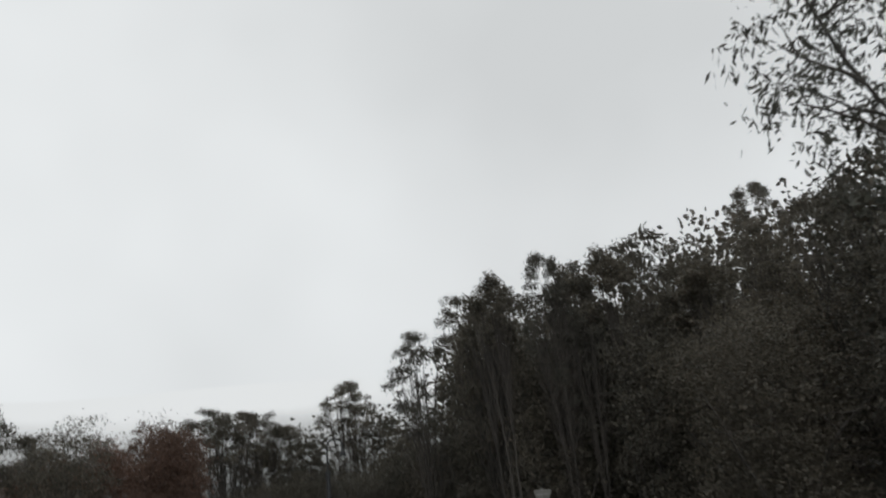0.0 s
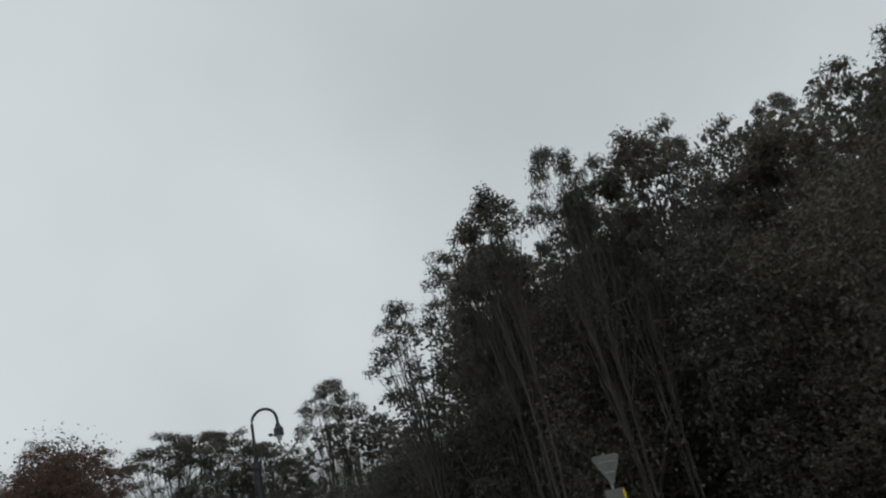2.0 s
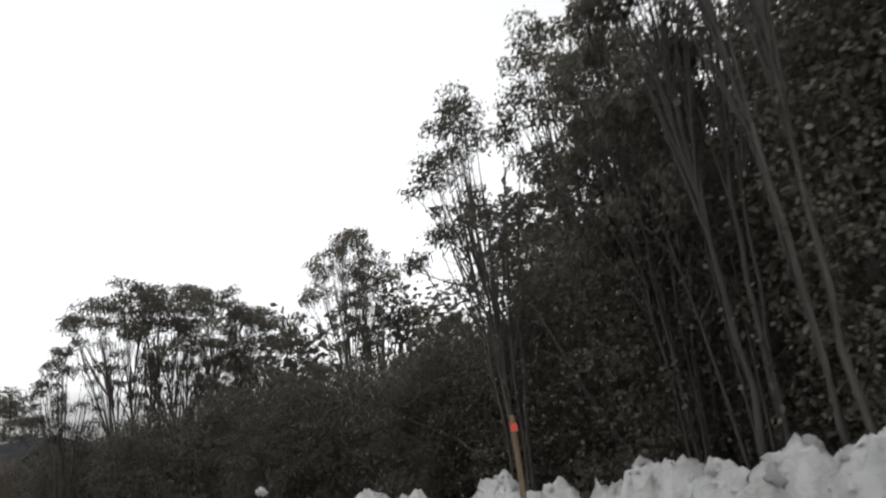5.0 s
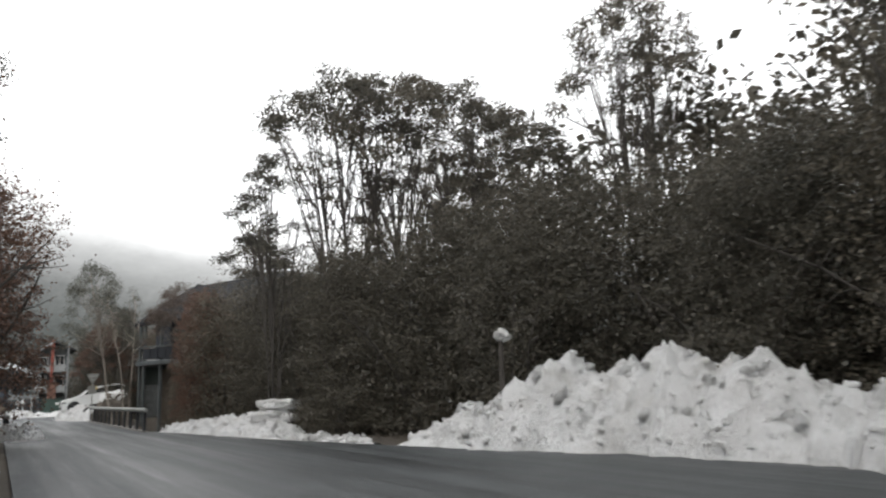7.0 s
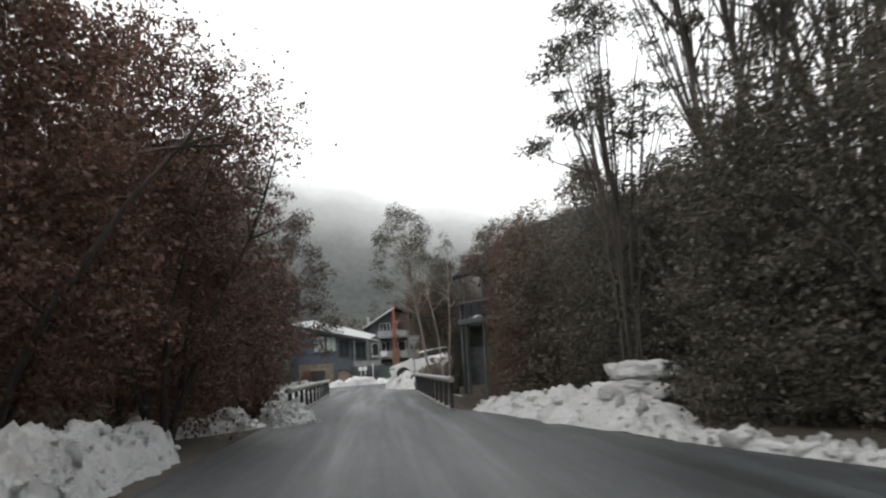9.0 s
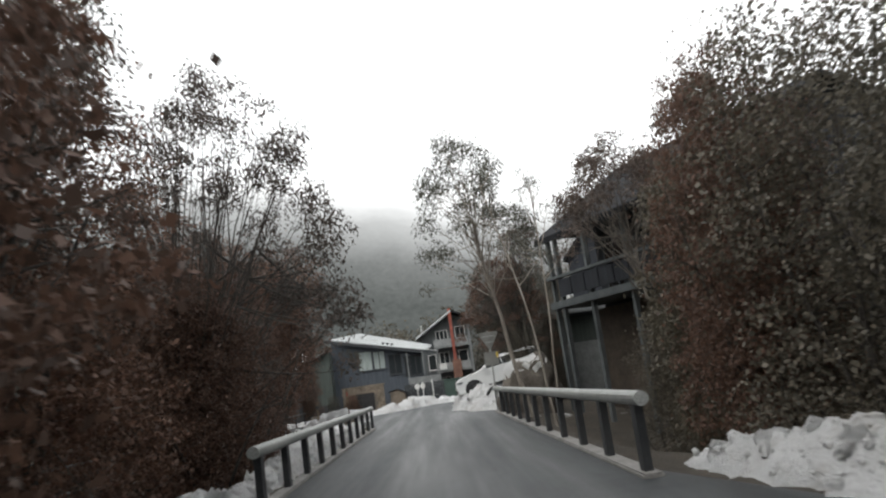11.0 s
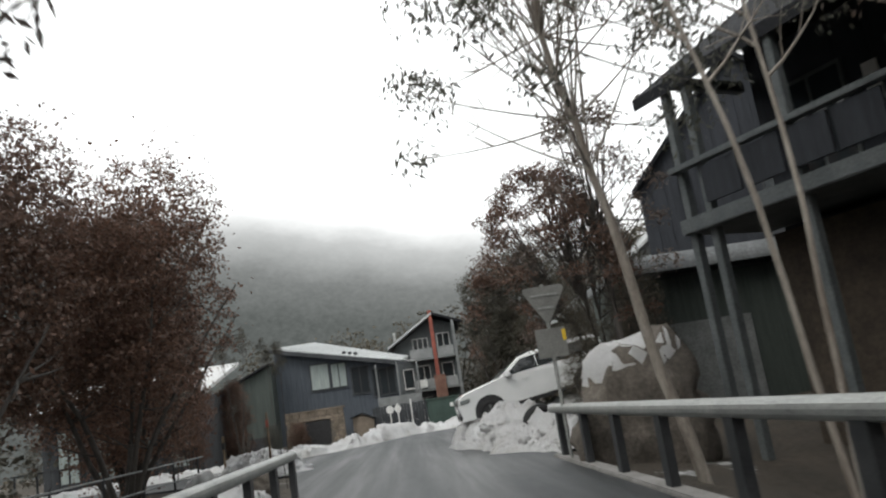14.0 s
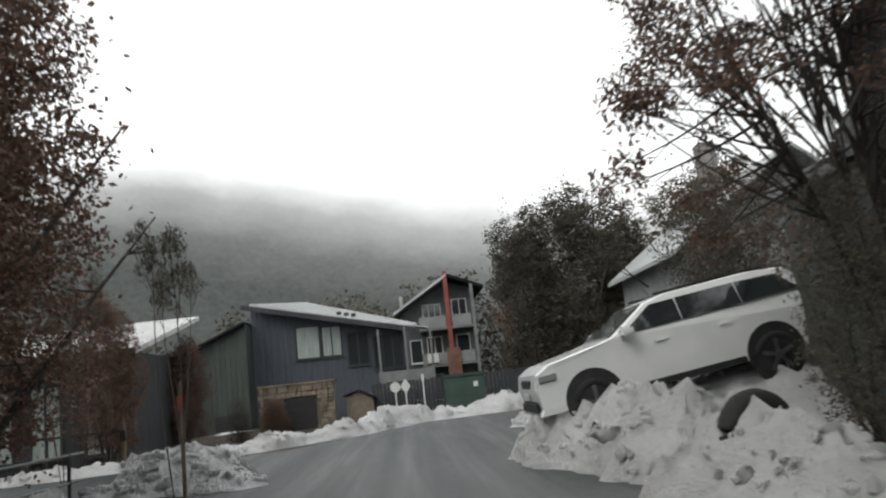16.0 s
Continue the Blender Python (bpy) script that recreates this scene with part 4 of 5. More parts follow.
def scatter_chunks(bank, count, seed, small=0.05, large=0.26, low=0.25):
    """Lumps of hard snow, set into the skin of a bank, each a part of it."""
    rng = random.Random(seed)
    me = bank.data
    high = max(v.co.z for v in me.vertices)
    tops = [p for p in me.polygons if p.center.z > low * high * 0.5]
    for _ in range(count):
        p = rng.choice(tops)
        ob = new("snow_chunk", rng.choice(CHUNKS))
        ob.parent = bank
        s = small + (large - small) * rng.random() ** 2.2
        ob.matrix_basis = Matrix.Translation(p.center + Vector((0, 0, s * 0.15))) @ Euler((rng.uniform(0, 6), rng.uniform(0, 6), rng.uniform(0, 6))).to_matrix().to_4x4() @ Matrix.Diagonal((s, s * rng.uniform(0.7, 1.2), s, 1))


def snow_rubble(bank, count, seed, small=0.02, large=0.09):
    """Countless small crumbs of snow over the skin of a bank, in one mesh."""
    rng = np.random.default_rng(seed)
    me = bank.data
    high = max(v.co.z for v in me.vertices)
    tops = [p for p in me.polygons if p.center.z > 0.04 * high]
    ico = bmesh.new()
    bmesh.ops.create_icosphere(ico, subdivisions=1, radius=1)
    base = np.array([v.co[:] for v in ico.verts])
    tri = np.array([[v.index for v in f.verts] for f in ico.faces])
    ico.free()
    pick = rng.integers(0, len(tops), count)
    place = np.array([tops[i].center[:] for i in pick]) + rng.normal(size=(count, 3)) * (0.05, 0.05, 0.0)
    size = small + (large - small) * rng.random(count) ** 2.5
    verts = base[None] * (1 + rng.uniform(-0.35, 0.35, (count, len(base), 1))) * (size[:, None] * rng.uniform(0.6, 1.4, (count, 3)))[:, None, :] + place[:, None, :]
    faces = tri[None] + (np.arange(count) * len(base))[:, None, None]
    out = bpy.data.meshes.new("snow_crumbs")
    out.from_pydata(verts.reshape(-1, 3).tolist(), [], faces.reshape(-1, 3).tolist())
    out.materials.append(M_SNOWCLEAN)
    ob = new("snow_rubble", out)
    ob.parent = bank
    tagged(ob, kind="stuff")


main_bank = snow_bank("snow_bank", "tall lumpy ploughed snow bank with dirty patches", [
    (2.6, -6.2, 0.7, 1.1), (7.8, -0.6, 1.0, 1.3), (12.2, 4.6, 1.2, 1.5), (16.3, 10.4, 1.4, 1.6), (18.2, 14.4, 1.4, 1.6), (20.6, 17.8, 1.5, 1.7), (20.5, 22.3, 1.7, 1.9), (19.2, 25.2, 1.45, 1.8),
    (18.2, 27.6, 0.8, 1.4), (17.5, 29.4, 0.12, 0.7)], 3, across=26)
snow_bank("snow_ridge", "low ridge of ploughed snow along the lane edge", [
    (16.6, 35.6, 0.15, 0.6), (16.4, 37.2, 0.42, 1.4), (16.3, 38.8, 0.5, 1.9), (16.3, 40.6, 0.5, 2.0), (15.6, 43.0, 0.4, 1.3), (14.6, 46.0, 0.25, 0.6)], 11)
snow_bank("snow_mound", "rough mound of snow at the lane edge", [(7.3, 24.8, 0.2, 0.5), (7.6, 27.0, 0.55, 0.9), (7.4, 30.0, 0.7, 1.0), (7.3, 33.0, 0.6, 1.0), (7.4, 35.6, 0.6, 0.9), (7.0, 37.8, 0.25, 0.6)], 21)
snow_bank("snow_mound", "low thin mound of snow beside the lane", [(6.6, 40.5, 0.25, 0.5), (7.6, 42.3, 0.35, 0.6), (8.3, 43.5, 0.2, 0.4)], 25)
snow_bank("snow_ridge", "thin ridge of snow along the bridge edge outside the rail", [(8.1, 46.5, 0.1, 0.3), (8.05, 50, 0.28, 0.42), (8.0, 55, 0.22, 0.42), (8.05, 60, 0.3, 0.42), (8.1, 66, 0.25, 0.4)], 71, across=12, material=M_SNOWCLEAN)
snow_bank("snow_mound", "small snow mound round the bridge end post", [(8.9, 41.5, 0.2, 0.4), (9.4, 42.6, 0.35, 0.55), (8.6, 44.4, 0.4, 0.5), (8.2, 46, 0.2, 0.4)], 29)
snow_bank("snow_mound", "broken snow mound by the road edge", [(2.8, 7.6, 0.4, 0.6), (4.6, 11.0, 0.5, 0.8), (6.9, 15.0, 0.5, 0.8), (7.8, 20.0, 0.4, 0.7), (7.9, 24.4, 0.25, 0.6)], 33)
snow_bank("snow_bank", "snow mound beside the marker post and road corner", [(4.6, 75.6, 0.4, 0.7), (5.8, 75.9, 0.6, 1.0), (6.9, 75.4, 0.55, 0.9), (7.9, 74.8, 0.3, 0.6)], 37, material=M_SNOWCLEAN)
snow_bank("snow_ridge", "row of snow lumps along the far kerb", [(-6, 81.0, 0.15, 0.4), (4, 83.2, 0.2, 0.45), (8.4, 87.5, 0.4, 0.6), (9.6, 90.3, 0.55, 0.8), (11.6, 92.0, 0.5, 0.8), (14.5, 92.6, 0.6, 0.9), (18, 93.4, 0.4, 0.7)], 41)
snow_bank("snow_bank", "ploughed snow heaped in front of the parked car", [(14.0, 67.4, 0.35, 0.6), (13.8, 69.4, 0.65, 1.2), (13.6, 71.5, 0.95, 1.4), (12.8, 73.2, 0.72, 0.95), (12.7, 75.4, 0.5, 0.8), (14.0, 77.6, 0.45, 0.8)], 47)
snow_bank("snow_bank", "snow mound under and beside the parked car", [(12.7, 73.5, 0.6, 1.5), (14.2, 73.5, 0.8, 2.1), (16.2, 73.9, 1.0, 2.3), (18.2, 74.4, 1.05, 2.4)], 53, across=26, rough=0.16)
snow_bank("snow_mound", "grey lump of old snow by the far kerb", [(13.0, 82.0, 0.5, 0.6), (13.8, 82.6, 0.9, 0.8), (14.8, 82.9, 0.6, 0.6)], 57)
snow_bank("snow_mound", "snow lying on the creek bank", [(6.2, 58, 0.2, 0.5), (6.6, 62, 0.35, 0.7), (7.2, 66, 0.35, 0.7), (6.8, 70, 0.3, 0.6)], 61, material=M_SNOWCLEAN)
snow_bank("snow_mound", "rounded heap of clean snow beside the path", [(4.9, 72.3, 0.3, 0.5), (5.5, 72.5, 0.75, 0.8), (6.1, 72.7, 0.3, 0.5)], 73, material=M_SNOWCLEAN, rough=0.15)
snow_bank("snow_ridge", "thin strip of old snow at the lane edge", [(16.9, 30.0, 0.08, 0.35), (16.4, 32.5, 0.14, 0.4), (16.1, 35.0, 0.12, 0.4), (16.1, 36.6, 0.2, 0.5)], 67, across=12)


def rock(name, label, x, y, z, sx, sy, sz, seed, capped=True, lim=0.45, slope=0.0):
    root = empty(name, x, y, z)
    bm = bmesh.new()
    bmesh.ops.create_icosphere(bm, subdivisions=4, radius=1)
    for v in bm.verts:
        k = 1 + 0.3 * fbm(v.co * 1.3 + Vector((seed, 0, 0)), 3) + 0.06 * fbm(v.co * 6)
        v.co = Vector((v.co.x * sx * k, v.co.y * sy * k, v.co.z * sz * k))
    part("stone", bm, M_ROCK, root, smooth=True)
    if capped:
        bm = bmesh.new()
        bmesh.ops.create_icosphere(bm, subdivisions=4, radius=1)
        for v in bm.verts:
            k = 1.0 + 0.3 * fbm(v.co * 1.3 + Vector((seed, 0, 0)), 3) + 0.06 * fbm(v.co * 6)
            up = max(-0.2, v.co.z - lim - slope * v.co.x)
            v.co = Vector((v.co.x * sx * k * (1.02 if up > 0 else 0.9), v.co.y * sy * k * (1.02 if up > 0 else 0.9), v.co.z * sz * k * 0.93 + 0.16 * max(0, up) * 2))
        part("snow_cap", bm, M_SNOWCLEAN, root, "clean white snow cap", smooth=True)
    return tagged(root, label, "rock")


def snow_slabs(x, y, z):
    """Two flat plates of old snow, one on the other, on the ridge's crest."""
    root = empty("snow_slabs", x, y, z, 12)
    for k, (dx, dz, sx, sy, sz) in enumerate(((-0.1, -0.05, 1.0, 0.75, 0.2), (0.12, 0.34, 0.8, 0.6, 0.19))):
        bm = bmesh.new()
        bmesh.ops.create_icosphere(bm, subdivisions=4, radius=1)
        for v in bm.verts:
            n = 1 + 0.28 * fbm(v.co * 1.6 + Vector((k * 5, 1, 0)), 3)
            flat = math.copysign(abs(v.co.z) ** 0.45, v.co.z)
            v.co = Vector((v.co.x * sx * n + dx, v.co.y * sy * n, flat * sz * n + dz + 0.06 * fbm(v.co * 3)))
        part("slab", bm, M_SNOWCLEAN, root, smooth=True)
    return tagged(root, "two flat slabs of old snow stacked on the ridge", "snow")


snow_slabs(17.0, 38.8, 0.6)
rock("boulder", "big brown boulder with snow on top beyond the rail", 14.65, 64.4, 0.55, 1.1, 0.85, 1.3, 5, lim=0.62, slope=0.12)
rock("boulder", "low brown rock by the stone gateway", 7.3, 69.8, 0.1, 0.5, 0.45, 0.35, 9, False)

for ob in list(scene.objects):
    if ob.get("group") == "ploughed snow":
        far = ob.data.vertices[0].co.y > 80
        scatter_chunks(ob, 290 if ob == main_bank else 26 if far else 40, len(ob.name) + int(ob.data.vertices[0].co.y), large=0.2 if ob == main_bank else 0.15)
        snow_rubble(ob, 4200 if ob == main_bank else 500, 7 + int(ob.data.vertices[0].co.y))

# ---- roadside posts, signs and lamp ----


def marker_post(x, y, z, top, label, colour, w=0.06):
    root = empty("snow_marker_post", x, y, z)
    bm = bmesh.new()
    tube(bm, [(0, 0, -0.8), (0, 0, top - 0.1), (0, 0, top)], [w, w, w * 0.8], 10)
    part("post", bm, M_TIMBER, root)
    part("reflector", cube(-w - 0.01, w + 0.01, -w - 0.022, -w - 0.004, top - 0.4, top - 0.2, 0.005), colour, root, "bright orange-red reflector plate")
    return tagged(root, label, "marker post")


mk = marker_post(17.75, 14.45, 1.0, 2.2, "timber snow marker post with one orange-red reflector", M_ORANGE, 0.075)
mk.rotation_euler = (0, 0, radians(-42))
marker_post(7.05, 73.4, 0.0, 1.75, "thin dark marker post with red band beside snow heap", M_REDCOL, 0.03)
marker_post(5.1, 76.6, 0.3, 1.0, "short dark timber stake standing in snow", M_DARKSTEEL, 0.04)


def snow_stake(x, y, z, top):
    root = empty("snow_stake", x, y, z)
    bm = bmesh.new()
    tube(bm, [(0, 0, -0.8), (0.02, 0, top)], [0.06, 0.05], 8)
    part("post", bm, M_BARK, root)
    bm = bmesh.new()
    bmesh.ops.create_icosphere(bm, subdivisions=3, radius=0.14)
    for v in bm.verts:
        v.co = v.co * (1 + 0.5 * fbm(v.co * 9)) + Vector((0.06, 0, top + 0.04))
        v.co.x *= 1.5
    part("snow_cap", bm, M_SNOWCLEAN, root, "lump of fresh snow", smooth=True)
    return tagged(root, "short dark stake capped with a lump of snow", "stake")


snow_stake(18.35, 26.2, 1.0, 1.45)


def give_way(x, y, z, top, rz, plate=True, label="back of a grey triangular give way sign on a steel post"):
    root = empty("give_way_sign", x, y, z, rz)
    bm = bmesh.new()
    tube(bm, [(0, 0.04, -0.4), (0, 0.04, top + 0.05)], [0.032, 0.032], 12)
    part("post", bm, M_STEEL, root)
    bm = bmesh.new()
    s = 0.375
    h = 0.65
    tri = []
    for cx, cz in ((-s, top), (s, top), (0, top - h)):
        g = Vector((0, 0, top - h * 0.36))
        c = Vector((cx, 0, cz))
        inn = c + (g - c).normalized() * 0.07
        for a in (-1, 0, 1):
            out = (c - g).normalized()
            side = Vector((-out.z, 0, out.x)) * a * 0.05
            tri.append(inn + out * (0.045 if a == 0 else 0.02) + side)
    ang = sorted(tri, key=lambda p: math.atan2(p.z - (top - h * 0.36), p.x))
    prism(bm, [(p.x, p.z) for p in ang], 0.0, 0.006)
    part("plate", bm, M_SIGNBACK, root, "bare grey aluminium triangle")
    for k in (0.14, 0.36):
        part("bracket", cube(-0.3 + k * 0.45, 0.3 - k * 0.45, -0.012, -0.002, top - k - 0.02, top - k + 0.02, 0.003), M_STEEL, root)
    if plate:
        q = part("lower_plate", cube(-0.26, 0.26, 0.0, 0.006, top - 1.22, top - 0.72, 0.002), M_SIGNBACK, root, "bare grey rectangular plate")
        part("yellow_corner", cube(0.2, 0.262, -0.006, -0.001, top - 0.95, top - 0.76, 0.002), M_YELLOW, q, "small yellow mark")
    return tagged(root, label, "road sign", "give way signs")


give_way(13.45, 64.9, 0.1, 2.85, 0, label="grey back of a give way sign beside the bridge")
give_way(7.6, 0.4, 0.05, 2.82, -25, label="grey back of a give way sign before the bend")


def street_lamp(x, y, top, rz):
    root = empty("street_lamp", x, y, 0, rz)
    bm = bmesh.new()
    tube(bm, [(0, 0, -0.3), (0, 0, top - 1.1)], [0.075, 0.07], 12)
    part("lower_post", bm, M_DARKSTEEL, root)
    bm = bmesh.new()
    tube(bm, [(0, 0, top - 1.12), (0, 0, top - 1.0)], [0.1, 0.1], 12)
    part("collar", bm, M_DARKSTEEL, root)
    bm = bmesh.new()
    pts = [(0, 0, top - 1.05), (0, 0, top - 0.25)]
    pts += [(0.25 - 0.25 * math.cos(a), 0, top - 0.25 + 0.25 * math.sin(a)) for a in [math.pi * k / 12 for k in range(1, 13)]]
    pts.append((0.5, 0, top - 0.36))
    tube(bm, pts, [0.03] * len(pts), 10)
    part("swan_neck", bm, M_DARKSTEEL, root)
    bm = bmesh.new()
    tube(bm, [(0.5, 0, top - 0.33), (0.5, 0, top - 0.4), (0.5, 0, top - 0.44), (0.5, 0, top - 0.58)], [0.035, 0.06, 0.095, 0.1], 14)
    part("lamp_head", bm, M_DARKSTEEL, root)
    bm = bmesh.new()
    tube(bm, [(0.5, 0, top - 0.57), (0.5, 0, top - 0.64), (0.5, 0, top - 0.69)], [0.06, 0.055, 0.02], 12)
    part("glass", bm, M_WHITEPAINT, root, "small clear lamp glass")
    return tagged(root, "black steel street lamp with a swan-neck arm", "street lamp")


street_lamp(1.36, 4.26, 5.01, -49)


# ---- bridge ----
def bridge_rail(x, y0, y1, z, ground_side, label):
    root = empty("bridge_rail", x, y0)
    n = y1 - y0
    bm = bmesh.new()
    tube(bm, [(0, 0, z), (0, n * 0.33, z), (0, n * 0.66, z), (0, n, z)], [0.085] * 4, 14)
    part("top_rail", bm, M_STEEL, root, "weathered galvanised steel tube")
    k, step = 0, 1.9
    while k * step < n - 0.2:
        yy = 0.3 + k * step
        bm = bmesh.new()
        prism(bm, [(-0.05, -0.7), (0.05, -0.7), (0.05, z - 0.06), (-0.05, z - 0.06)], yy - 0.1, yy + 0.1)
        part("rail_post", bm, M_DARKSTEEL, root)
        k += 1
    part("kerb_beam", cube(-0.12, 0.12, 0, n, -0.4, 0.05, 0.02), M_CONCRETE, root)
    return tagged(root, label, "guard rail", "bridge rails", kind="structure")


bridge_rail(8.72, 46.5, 66.0, 0.76, -1, "pale steel bridge rail on dark flat posts")
bridge_rail(13.5, 44.5, 66.3, 0.86, 1, "pale steel tube bridge rail beside the lane")


def wire_fence(x, y0, y1, z0, tall, label):
    root = empty("fence", x, y0, z0)
    n = y1 - y0
    for k in range(int(n / 2.4) + 1):
        bm = bmesh.new()
        tube(bm, [(0, 2.4 * k, -1.6), (0, 2.4 * k, tall + 0.05)], [0.035, 0.03], 8)
        part("post", bm, M_DARKSTEEL, root)
    for h in (tall, tall * 0.52):
        bm = bmesh.new()
        tube(bm, [(0, 0, h), (0, n / 2, h - 0.01), (0, n, h)], [0.022] * 3, 8)
        part("rail", bm, M_DECK, root)
    return tagged(root, label, "fence")


wire_fence(4.6, 49.0, 76.0, -0.15, 0.95, "thin grey pipe fence along the creek path")


# ---- buildings ----
def slab(bm, corners, thick):
    """A roof slab: its four upper corners in order."""
    a = [bm.verts.new(Vector(c)) for c in corners]
    b = [bm.verts.new(Vector(c) - Vector((0, 0, thick))) for c in corners]
    bm.faces.new(a)
    bm.faces.new(b[::-1])
    for k in range(4):
        j = (k + 1) % 4
        bm.faces.new((a[j], a[k], b[k], b[j]))
    bmesh.ops.recalc_face_normals(bm, faces=bm.faces[:])
    return bm


def window(parent, x0, x1, z0, z1, y, glass, frame_mat, mullions=1, sill=True):
    """A window set into a wall that faces -y."""
    bm = bmesh.new()
    f = 0.06
    rings = []
    for yy in (y - 0.05, y + 0.06):
        for a0, a1, c0, c1 in ((x0, x1, z0, z1), (x0 + f, x1 - f, z0 + f, z1 - f)):
            rings.append([bm.verts.new(p) for p in ((a0, yy, c0), (a1, yy, c0), (a1, yy, c1), (a0, yy, c1))])
    for k in range(4):
        n = (k + 1) % 4
        for p, q in ((0, 1), (2, 3), (0, 2), (1, 3)):
            bm.faces.new((rings[p][k], rings[p][n], rings[q][n], rings[q][k]))
    bmesh.ops.recalc_face_normals(bm, faces=bm.faces[:])
    w = part("window", bm, frame_mat, parent)
    for k in range(mullions):
        xm = x0 + (x1 - x0) * (k + 1) / (mullions + 1)
        part("mullion", cube(xm - f / 2, xm + f / 2, y - 0.046, y + 0.056, z0 + f, z1 - f), frame_mat, w)
    xs = [x0 + f] + [x0 + (x1 - x0) * (k + 1) / (mullions + 1) for k in range(mullions)] + [x1 - f]
    for a, b in zip(xs, xs[1:]):
        part("pane", cube(a + 0.01, b - 0.01, y - 0.012, y + 0.004, z0 + f, z1 - f), glass, w)
    if sill:
        part("sill", cube(x0 - 0.05, x1 + 0.05, y - 0.11, y - 0.052, z0 - 0.05, z0 - 0.002, 0.005), frame_mat, w)
    return w


def boards(parent, x0, x1, y, z0, z1, pitch, material, top=None):
    """Upright cladding boards on a wall that faces -y; top gives the roof line over x."""
    n = int((x1 - x0) / pitch)
    for k in range(n):
        a, b = x0 + k * pitch, x0 + (k + 1) * pitch - 0.018
        zt = min(top(a), top(b)) if top else z1
        part("board", cube(a, b, y - 0.03, y - 0.004, z0, zt), material, parent)


def house_blue():
    h = empty("house", 3.2, 100.0)
    roofline = lambda x: 5.78 - 0.232 * x
    bm = bmesh.new()
    prism(bm, [(0, -0.5), (7.4, -0.5), (7.4, roofline(7.4)), (0, roofline(0))], 0, 7.0)
    wall = part("wall", bm, M_NAVY, h)
    boards(wall, 0.0, 1.95, 0, 1.9, 5, 0.3, M_NAVY, roofline)
    bm = bmesh.new()
    slab(bm, [(0.1, -0.75, 6.02), (7.6, -0.75, 4.2), (8.2, 7.6, 4.95), (1.75, 7.6, 6.85)], 0.14)
    roof = part("roof", bm, M_ROOF, h, "pale grey metal skillion roof")
    for k in range(18):
        u = (k + 0.5) / 18
        a = Vector((0.1, -0.75, 6.03)).lerp(Vector((7.6, -0.75, 4.21)), u)
        b = Vector((1.75, 7.6, 6.86)).lerp(Vector((8.2, 7.6, 4.96)), u)
        bm = bmesh.new()
        tube(bm, [a, b], [0.025, 0.025], 5)
        part("seam", bm, M_ROOF, roof)
    part("fascia", cube(-0.36, 0.36, -0.03, 0.0, -0.12, 0.12), M_CHARCOAL, h).matrix_basis = Matrix.Translation((3.78, -0.76, 4.94)) @ Matrix.Rotation(math.atan(0.2327), 4, "Y") @ Matrix.Diagonal((11.7, 1, 1, 1))
    for k in range(3):
        x = 4.2 + k * 0.34
        part("roof_vent", cube(x, x + 0.22, -0.72, -0.5, roofline(x) + 0.28, roofline(x) + 0.42, 0.01), M_CHARCOAL, roof)
    part("eave_snow", cube(5.6, 7.7, -0.74, 0.2, 4.5, 4.56, 0.02), M_SNOWCLEAN, roof, "strip of white snow").matrix_basis = Matrix.Translation((0.1, 0, 1.28)) @ Matrix.Rotation(math.atan(0.2327), 4, "Y") @ Matrix.Translation((0, 0, 0.05))
    window(h, 2.05, 3.25, 3.15, 4.75, 0, M_WINDOW, M_CHARCOAL, 0)
    window(h, 3.3, 4.3, 3.15, 4.65, 0, M_WINDOW, M_CHARCOAL, 1)
    window(h, 4.5, 5.6, 2.6, 4.25, 0, M_DARKWIN, M_CHARCOAL, 1)
    window(h, 5.75, 7.2, 2.3, 3.95, 0, M_DARKWIN, M_CHARCOAL, 2)
    # grey balcony on the low end
    bal = part("balcony", cube(4.4, 8.6, -1.7, 0.0, 1.05, 1.22, 0.01), M_DECK, h, "grey timber balcony")
    part("balustrade", cube(6.0, 8.6, -1.72, -1.66, 1.22, 2.1, 0.005), M_DECK, bal)
    for x in (6.05, 7.3, 8.5):
        part("balcony_post", cube(x, x + 0.1, -1.62, -1.52, -0.4, 4.1, 0.008), M_DECK, bal)
    # dark green wing behind the gateway
    bm = bmesh.new()
    prism(bm, [(-3.4, -0.6), (0, -0.6), (0, 5.0), (-3.4, 3.6)], -1.6, 5.0)
    wing = part("wing_wall", bm, M_DARKGREEN, h, "dark green weatherboard wing")
    boards(wing, -3.38, -0.02, -1.6, -0.5, 3.55, 0.24, M_DARKGREEN)
    bm = bmesh.new()
    slab(bm, [(-3.8, -2.0, 3.5), (0.0, -2.0, 5.1), (0.0, 5.4, 5.1), (-3.8, 5.4, 3.5)], 0.12)
    part("wing_roof", bm, M_ROOF_DARK, h)
    # black slab on the solid wall imitates the shade of an open carport
    part("garage_opening", cube(-1.6, -0.2, -1.68, -1.62, -0.45, 0.9), M_BLACK, h, "black panel painted as a carport's shaded inside")
    return tagged(h, "dark blue-grey two-storey chalet with a pale skillion roof", "house")


house_blue()


